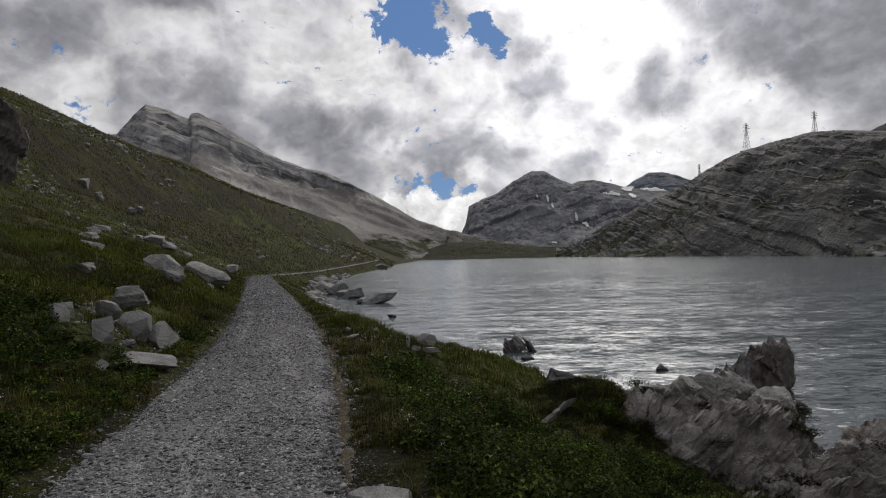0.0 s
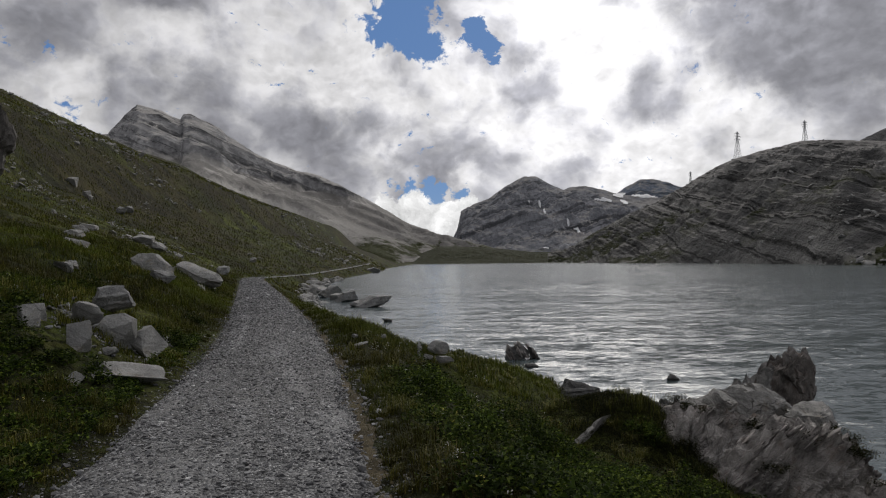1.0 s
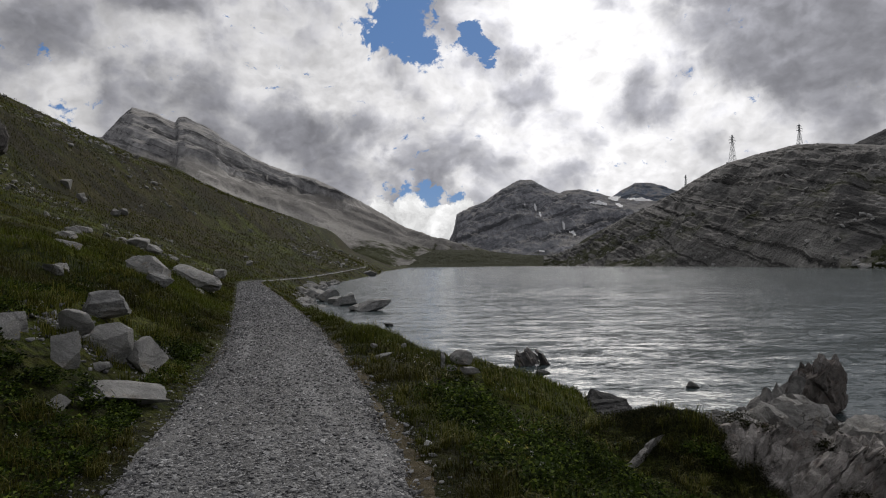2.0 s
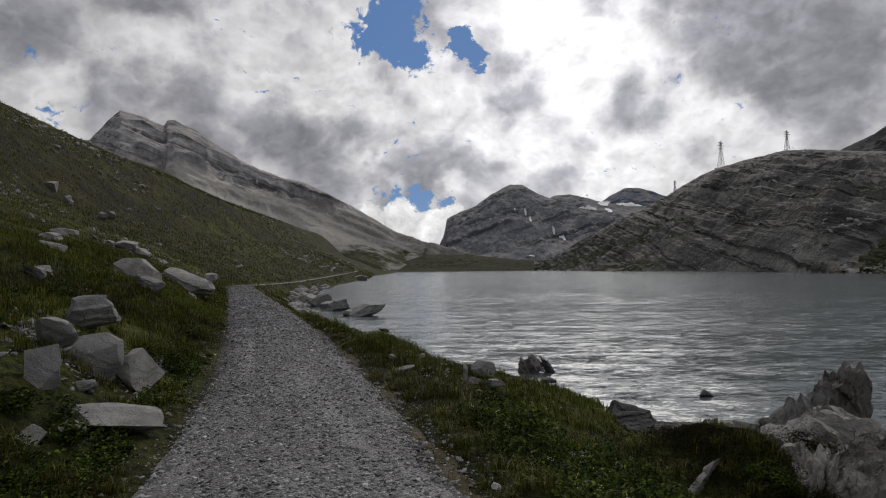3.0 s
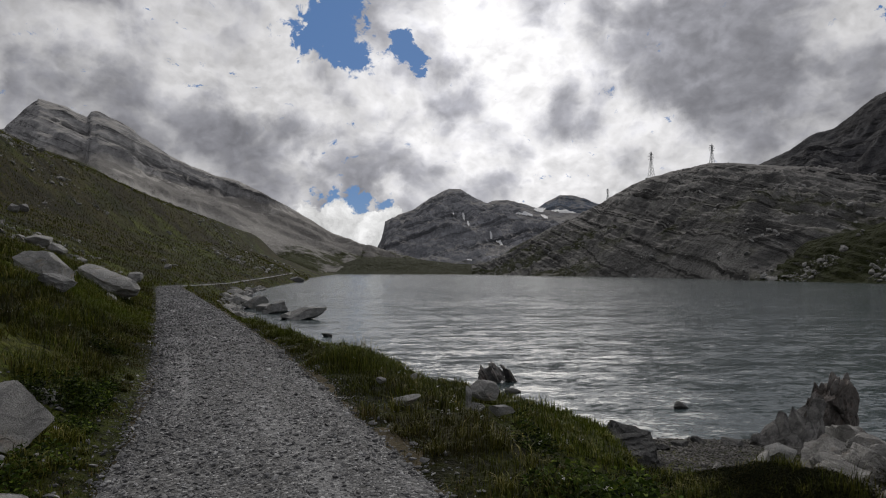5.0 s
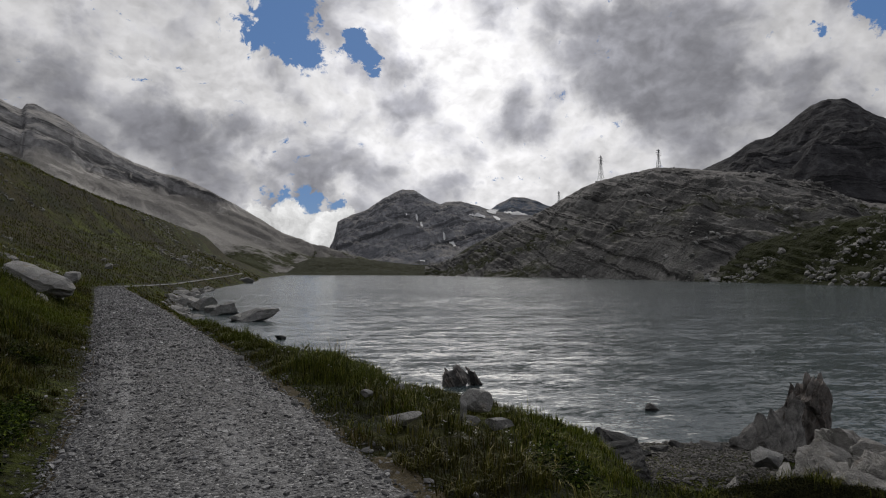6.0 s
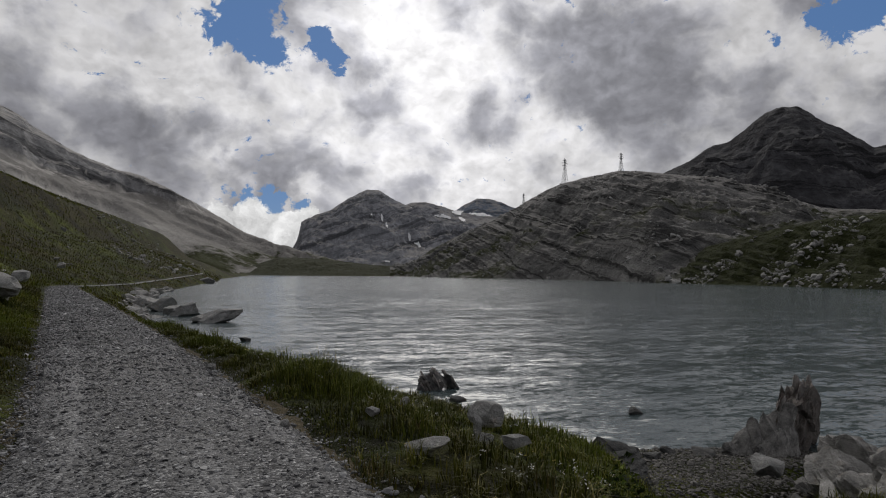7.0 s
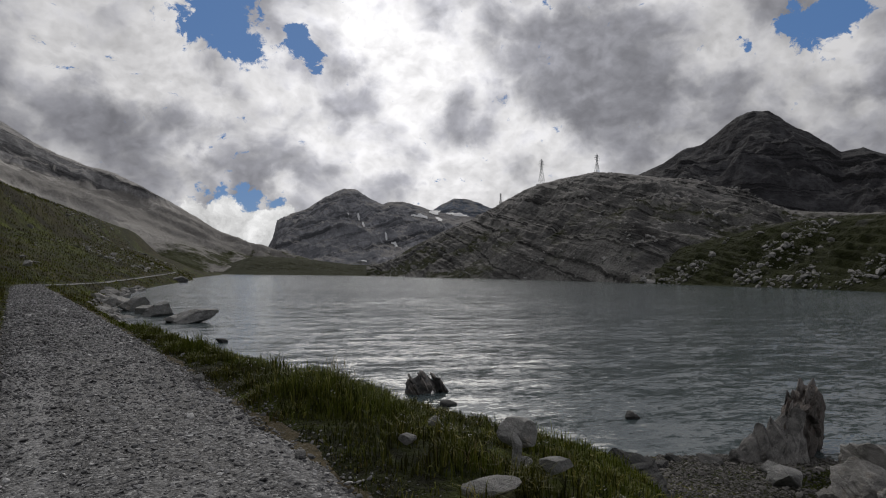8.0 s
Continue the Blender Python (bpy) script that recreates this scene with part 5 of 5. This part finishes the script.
far = np.clip(y / 12, 0.8, 2.2)
length = (0.065 + 0.105 * smooth(0.0, 0.8, edge)) * rs.uniform(0.5, 1.4, len(x)) * (1 + 1.5 * np.clip(tuft, -0.45, 0.8)) * (0.75 + 0.9 * smooth(0.05, 0.45, fbm(x * 0.75, y * 0.75, 27.0, 2))) * np.where(u > 0, 1.0, 0.85)
dry = rs.uniform(size=len(x)) < np.clip(0.02 + 0.4 * fbm(x * 0.5, y * 0.5, 41.0, 3) + 0.6 * smooth(0.30, 0.0, edge), 0, 0.85)
base = np.stack([x, y, z - 0.015], -1)
width = 0.0085 * far * rs.uniform(0.7, 1.4, len(x))
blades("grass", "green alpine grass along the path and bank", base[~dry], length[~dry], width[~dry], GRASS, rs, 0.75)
blades("dry_grass", "straw-coloured grass along the path edges", base[dry], length[dry] * 0.8, width[dry], DRY_GRASS, rs, 0.9)
# tussocks that stand out of the sward
n, per = 2600, 55
y = 2.5 + 28 * rs.uniform(0, 1, n) ** 1.3
side = np.where(rs.uniform(size=n) < 0.5, 1, -1)
e = 0.12 + 5.5 * rs.uniform(0, 1, n) ** 1.5
x = path_x(y) + side * (PATH_HALF + e) / 0.957
keep = (height(x, y) > -2.0) & (fbm(x * 0.6, y * 0.6, 63.0, 3) > -0.1)
x, y, e = x[keep], y[keep], e[keep]
grow = (rs.uniform(0.5, 1.2, len(x)) * (0.55 + 0.45 * smooth(0.1, 0.6, e)))[:, None]
cx = (x[:, None] + rs.normal(0, 0.05, (len(x), per)) * grow).ravel()
cy = (y[:, None] + rs.normal(0, 0.05, (len(x), per)) * grow).ravel()
long = (np.repeat(grow, per, 1) * rs.uniform(0.10, 0.25, (len(x), per))).ravel()
blades("grass_tussocks", "yellow-green grass tussocks along the path and bank", on_ground(cx, cy, -0.01), long, 0.0075 * np.clip(cy / 10, 0.8, 2.0), TUSSOCK, rs, 1.1)
# coarser tufts farther off
n = 300000
az, r = np.radians(rs.uniform(-58, 10, n)), 16 * (480 / 16) ** rs.uniform(0, 1, n)
x, y = r * np.sin(az) - 1, r * np.cos(az) + 2
z = height(x, y)
u = across(x, y)
tuft = fbm(x * 0.35, y * 0.35, 23.0, 4)
keep = (np.abs(u) > PATH_HALF + 0.15) & (z > WATER_Z + 0.25) & (tuft > -0.12) & ((u < 0) | (y > 20))
x, y, z, r, tuft = x[keep], y[keep], z[keep], r[keep], tuft[keep]
size = np.clip(r / 28, 0.7, 14.0)
base = np.stack([x, y, z - 0.03], -1)
dry = rs.uniform(size=len(x)) < np.clip(0.12 + 0.5 * fbm(x * 0.08, y * 0.08, 43.0, 3), 0.02, 0.6)
length = 0.17 * size ** 0.62 * rs.uniform(0.6, 1.3, len(x)) * (1 + 0.6 * tuft)
width = 0.018 * size * rs.uniform(0.7, 1.3, len(x))
blades("slope_grass", "rough grass tussocks on the mountainside", base[~dry], length[~dry], width[~dry], SLOPE_GRASS, rs, 0.8)
blades("slope_dry_grass", "withered grass tussocks on the mountainside", base[dry], length[dry], width[dry], DRY_GRASS, rs, 0.9)


def herb_points(count, per, pick, rs, radius=0.16, tall=0.20):
    """Leaf places of low clumps: pick gives the clumps' x and y."""
    cx, cy = pick(count)
    cz = height(cx, cy)
    rad = radius * rs.uniform(0.5, 1.4, len(cx))
    top = tall * rs.uniform(0.5, 1.1, len(cx)) * (0.45 + 1.5 * smooth(-0.15, 0.45, fbm(cx * 0.9, cy * 0.9, 57.0, 2)))
    d = rs.normal(size=(len(cx), per, 3))
    d[..., 2] = np.abs(d[..., 2])
    d /= np.linalg.norm(d, axis=-1)[..., None]
    d *= rs.uniform(0.35, 1.0, (len(cx), per, 1)) ** 0.5
    p = d * np.stack([rad, rad, top], -1)[:, None, :]
    p += np.stack([cx, cy, cz], -1)[:, None, :]
    return p.reshape(-1, 3)


def right_herbs(n):
    y = rs.uniform(3.2, 10.9, n * 3)
    e = rs.uniform(0.55, 4.6, n * 3)
    x = path_x(y) + (PATH_HALF + e) / 0.957
    k = (fbm(x * 0.7, y * 0.7, 51.0, 3) > -0.22 + 0.5 * smooth(8.5, 11.0, y)) & (height(x, y) > -1.9) & (((x - 4.6) / 1.6) ** 2 + ((y - 11.6) / 2.2) ** 2 > 1) & (((x - 2.7) / 1.0) ** 2 + ((y - 11.9) / 1.4) ** 2 > 1)
    return x[k][:n], y[k][:n]


def left_herbs(n):
    y = rs.uniform(2.4, 15.0, n * 3)
    e = 0.25 + 2.6 * rs.uniform(0, 1, n * 3) ** 1.3
    x = path_x(y) - (PATH_HALF + e) / 0.957
    k = (fbm(x * 0.8, y * 0.8, 53.0, 3) > -0.25 + 0.40 * smooth(8, 12, y)) & (((x + 4.9) / 0.7) ** 2 + ((y - 9.4) / 1.5) ** 2 > 1)
    return x[k][:n], y[k][:n]


def moss_points(n):
    x, y = rs.normal(3.0, 0.8, n * 2), rs.normal(11.4, 1.1, n * 2)
    k = ((x - 4.9) / 1.2) ** 2 + ((y - 11.0) / 1.9) ** 2 > 1
    return x[k][:n], y[k][:n]


p = herb_points(820, 210, right_herbs, rs, 0.23, 0.36)
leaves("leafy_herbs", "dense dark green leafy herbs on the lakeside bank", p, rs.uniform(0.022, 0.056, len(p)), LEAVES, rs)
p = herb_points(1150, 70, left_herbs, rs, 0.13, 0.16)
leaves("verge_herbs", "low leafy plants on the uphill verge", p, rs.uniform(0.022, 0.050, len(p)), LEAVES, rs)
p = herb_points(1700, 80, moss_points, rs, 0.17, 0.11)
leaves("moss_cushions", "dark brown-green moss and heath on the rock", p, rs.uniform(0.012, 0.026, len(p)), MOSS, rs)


def flower_points(n):
    y = rs.uniform(3.5, 17, n)
    right = rs.uniform(size=n) < 0.75
    e = rs.uniform(0.5, 3.4, n)
    x = path_x(y) + np.where(right, 1, -1) * (PATH_HALF + e) / 0.957
    k = fbm(x * 1.1, y * 1.1, 61.0, 2) > 0.12
    return x[k], y[k]


x, y = flower_points(900)
top = on_ground(x, y, 0.0)
top[:, 2] += rs.uniform(0.12, 0.22, len(x))
p = (top[:, None, :] + rs.normal(0, 0.012, (len(x), 7, 3))).reshape(-1, 3)
leaves("white_flowers", "tiny white flower heads scattered in the grass", p, rs.uniform(0.010, 0.018, len(p)), PETALS, rs, "flowers")
x, y = flower_points(260)
top = on_ground(x, y, 0.0)
top[:, 2] += rs.uniform(0.12, 0.24, len(x))
p = (top[:, None, :] + rs.normal(0, 0.012, (len(x), 7, 3))).reshape(-1, 3)
leaves("yellow_flowers", "small yellow flower heads among the herbs", p, rs.uniform(0.010, 0.018, len(p)), YELLOW, rs, "flowers")
# tall seed stalks on the bank's edge
n = 26
x, y = -2.1 + rs.normal(0, 0.10, n), 14.4 + rs.normal(0, 0.12, n)
blades("seed_stalks", "tall dry grass stalks on the edge of the bank", on_ground(x, y), rs.uniform(0.30, 0.52, n), np.full(n, 0.006), DRY_GRASS, rs, 0.4)
n = 5200
x, y = -2.0 + rs.normal(0, 0.30, n), 14.3 + rs.normal(0, 0.32, n)
blades("bank_tuft", "dense green grass tuft on the edge of the bank", on_ground(x, y), rs.uniform(0.14, 0.30, n), np.full(n, 0.007), GRASS, rs, 0.8)


# moss on the tops of the outcrop's ledges
bpy.context.view_layer.update()
spots = []
for holder, amount in ((outcrop, 900), (near_ledge, 350)):
    for ob in [c for c in holder.children if c.name.startswith("block")]:
        k = len(ob.data.vertices)
        co, no = np.empty(k * 3), np.empty(k * 3)
        ob.data.vertices.foreach_get("co", co)
        ob.data.vertices.foreach_get("normal", no)
        co, no = co.reshape(-1, 3) + np.array(ob.location) + np.array(holder.location), no.reshape(-1, 3)
        ok = (no[:, 2] > 0.35) & (fbm(co[:, 0] * 0.8, co[:, 1] * 0.8, 71.0, 3) > 0.02)
        spots.append(co[ok][rs.permutation(int(ok.sum()))[:amount // 70]])
spots = np.concatenate(spots)
d3 = rs.normal(size=(len(spots), 380, 3)) * np.array([0.11, 0.11, 0.03])
p = (spots[:, None, :] + d3).reshape(-1, 3)
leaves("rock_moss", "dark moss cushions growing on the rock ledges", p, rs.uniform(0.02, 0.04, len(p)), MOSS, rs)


# ---- snow and pylons ----


def snow(mount, name, label, spots):
    """Old snow lying on a mountain's surface, in lobes round (azimuth, tangent, width in degrees, height in tangent, slant)."""
    x, y, z = FORM[mount]
    az, el = np.degrees(np.arctan2(x, y)), (z - 1.7) / np.hypot(x, y)
    wob = 0.5 * fbm(x / 60, y / 60, z / 60, 4)
    inside = np.zeros(x.shape, bool)
    for a, e, wa, we, slant in spots:
        da, de = (az - a) / wa, (el - e - slant * (az - a)) / we
        inside |= da ** 2 + de ** 2 < 1 + wob * 1.6
    rid = int(x.shape[1] * 0.76)
    inside[:, rid:] = False
    n, m = x.shape
    f = grid_faces(n, m)[:, ::-1]
    f = f[inside.ravel()[f].sum(1) >= 3]
    if not len(f):
        return
    used, back = np.unique(f, return_inverse=True)
    v = np.stack([x.ravel()[used] * 0.998, y.ravel()[used] * 0.998, z.ravel()[used] + 3.0], -1)
    tagged(mesh_of(name, v, back.reshape(f.shape), SNOW), label, "snow", kind="structure")


snow("mountain_middle", "snowfield_cliff", "thin streaks of old snow on the grey mountain", [(8.86, 0.0928, 0.10, 0.0025, 0), (9.86, 0.0885, 0.13, 0.005, -0.03), (10.3, 0.0765, 0.12, 0.004, -0.03), (10.55, 0.0175, 0.7, 0.0022, 0.001), (13.2, 0.046, 0.3, 0.004, -0.015), (12.4, 0.058, 0.12, 0.006, -0.03)])
snow("mountain_saddle", "snowfield_saddle", "old snow lying below the distant ridge", [(13.0, 0.1035, 0.5, 0.0025, -0.006), (13.9, 0.0985, 0.7, 0.003, -0.006), (15.0, 0.094, 0.5, 0.0022, -0.005), (15.9, 0.092, 0.5, 0.003, -0.006), (16.9, 0.0985, 0.5, 0.003, -0.004), (17.4, 0.0885, 0.4, 0.003, -0.008)])
snow("mountain_dome", "snowfield_dome", "old snow at the foot of the rock dome", [(17.1, 0.1005, 0.6, 0.0028, 0.0), (19.5, 0.0935, 0.8, 0.005, -0.002), (18.4, 0.0975, 0.5, 0.002, 0.0)])


def beam(bm, a, b, r):
    a, b = Vector(a), Vector(b)
    d = (b - a)
    m = Matrix.Translation((a + b) / 2) @ d.to_track_quat("Z", "Y").to_matrix().to_4x4() @ Matrix.Diagonal((r, r, d.length, 1))
    bmesh.ops.create_cube(bm, size=1.0, matrix=m)


def part(name, bm, mat, parent, label=""):
    me = bpy.data.meshes.new(name)
    bm.to_mesh(me)
    bm.free()
    me.materials.append(mat)
    ob = new(name, me)
    ob.parent = parent
    if label:
        tagged(ob, label)
    return ob


def pylon(x, y, z, tall, turn):
    ob = tagged(new("pylon"), "steel lattice power pylon standing on the rocky hill", "pylon", "power pylons on the hill")
    foot, waist = 0.10 * tall, 0.022 * tall
    corners = [(1, 1), (-1, 1), (-1, -1), (1, -1)]
    wide = lambda h: foot + (waist - foot) * min(h / (0.72 * tall), 1.0)
    for cx, cy in corners:
        bm = bmesh.new()
        beam(bm, (cx * foot, cy * foot, -1.5), (cx * waist, cy * waist, 0.72 * tall), 0.30)
        beam(bm, (cx * waist, cy * waist, 0.72 * tall), (cx * waist, cy * waist, 0.95 * tall), 0.26)
        part("leg", bm, STEEL, ob)
    bm = bmesh.new()
    steps = [0.0, 0.16, 0.31, 0.45, 0.58, 0.70, 0.78, 0.86, 0.94]
    for h0, h1 in zip(steps, steps[1:]):
        for k in range(4):
            (ax, ay), (bx, by) = corners[k], corners[(k + 1) % 4]
            w0, w1 = wide(h0 * tall), wide(h1 * tall)
            beam(bm, (ax * w0, ay * w0, h0 * tall), (bx * w1, by * w1, h1 * tall), 0.16)
            beam(bm, (bx * w0, by * w0, h0 * tall), (ax * w1, ay * w1, h1 * tall), 0.16)
            beam(bm, (ax * w1, ay * w1, h1 * tall), (bx * w1, by * w1, h1 * tall), 0.16)
    part("bracing", bm, STEEL, ob)
    for h, reach in ((0.70, 0.16), (0.80, 0.19), (0.90, 0.14)):
        bm = bmesh.new()
        for s in (1, -1):
            for c in (1, -1):
                beam(bm, (s * waist, c * waist, h * tall), (s * reach * tall, 0, h * tall), 0.24)
            beam(bm, (s * waist, 0, (h + 0.035) * tall), (s * reach * tall, 0, h * tall), 0.20)
            beam(bm, (s * reach * tall, 0, h * tall), (s * reach * tall, 0, (h - 0.045) * tall), 0.18)
        part("crossarm", bm, STEEL, ob)
    bm = bmesh.new()
    for cx, cy in corners:
        beam(bm, (cx * waist, cy * waist, 0.94 * tall), (0, 0, tall), 0.22)
    part("peak", bm, STEEL, ob)
    ob.matrix_world = pose(x, y, z, 0, 0, turn)


for az, rng, el, tall, turn in ((26.68, 985, 0.1455, 41, 30), (31.6, 850, 0.1600, 28, 20), (22.96, 1130, 0.1090, 26, 35)):
    d = toward(az, 0.0)
    pylon(d.x * rng, d.y * rng, 1.7 + el * rng, tall, turn)
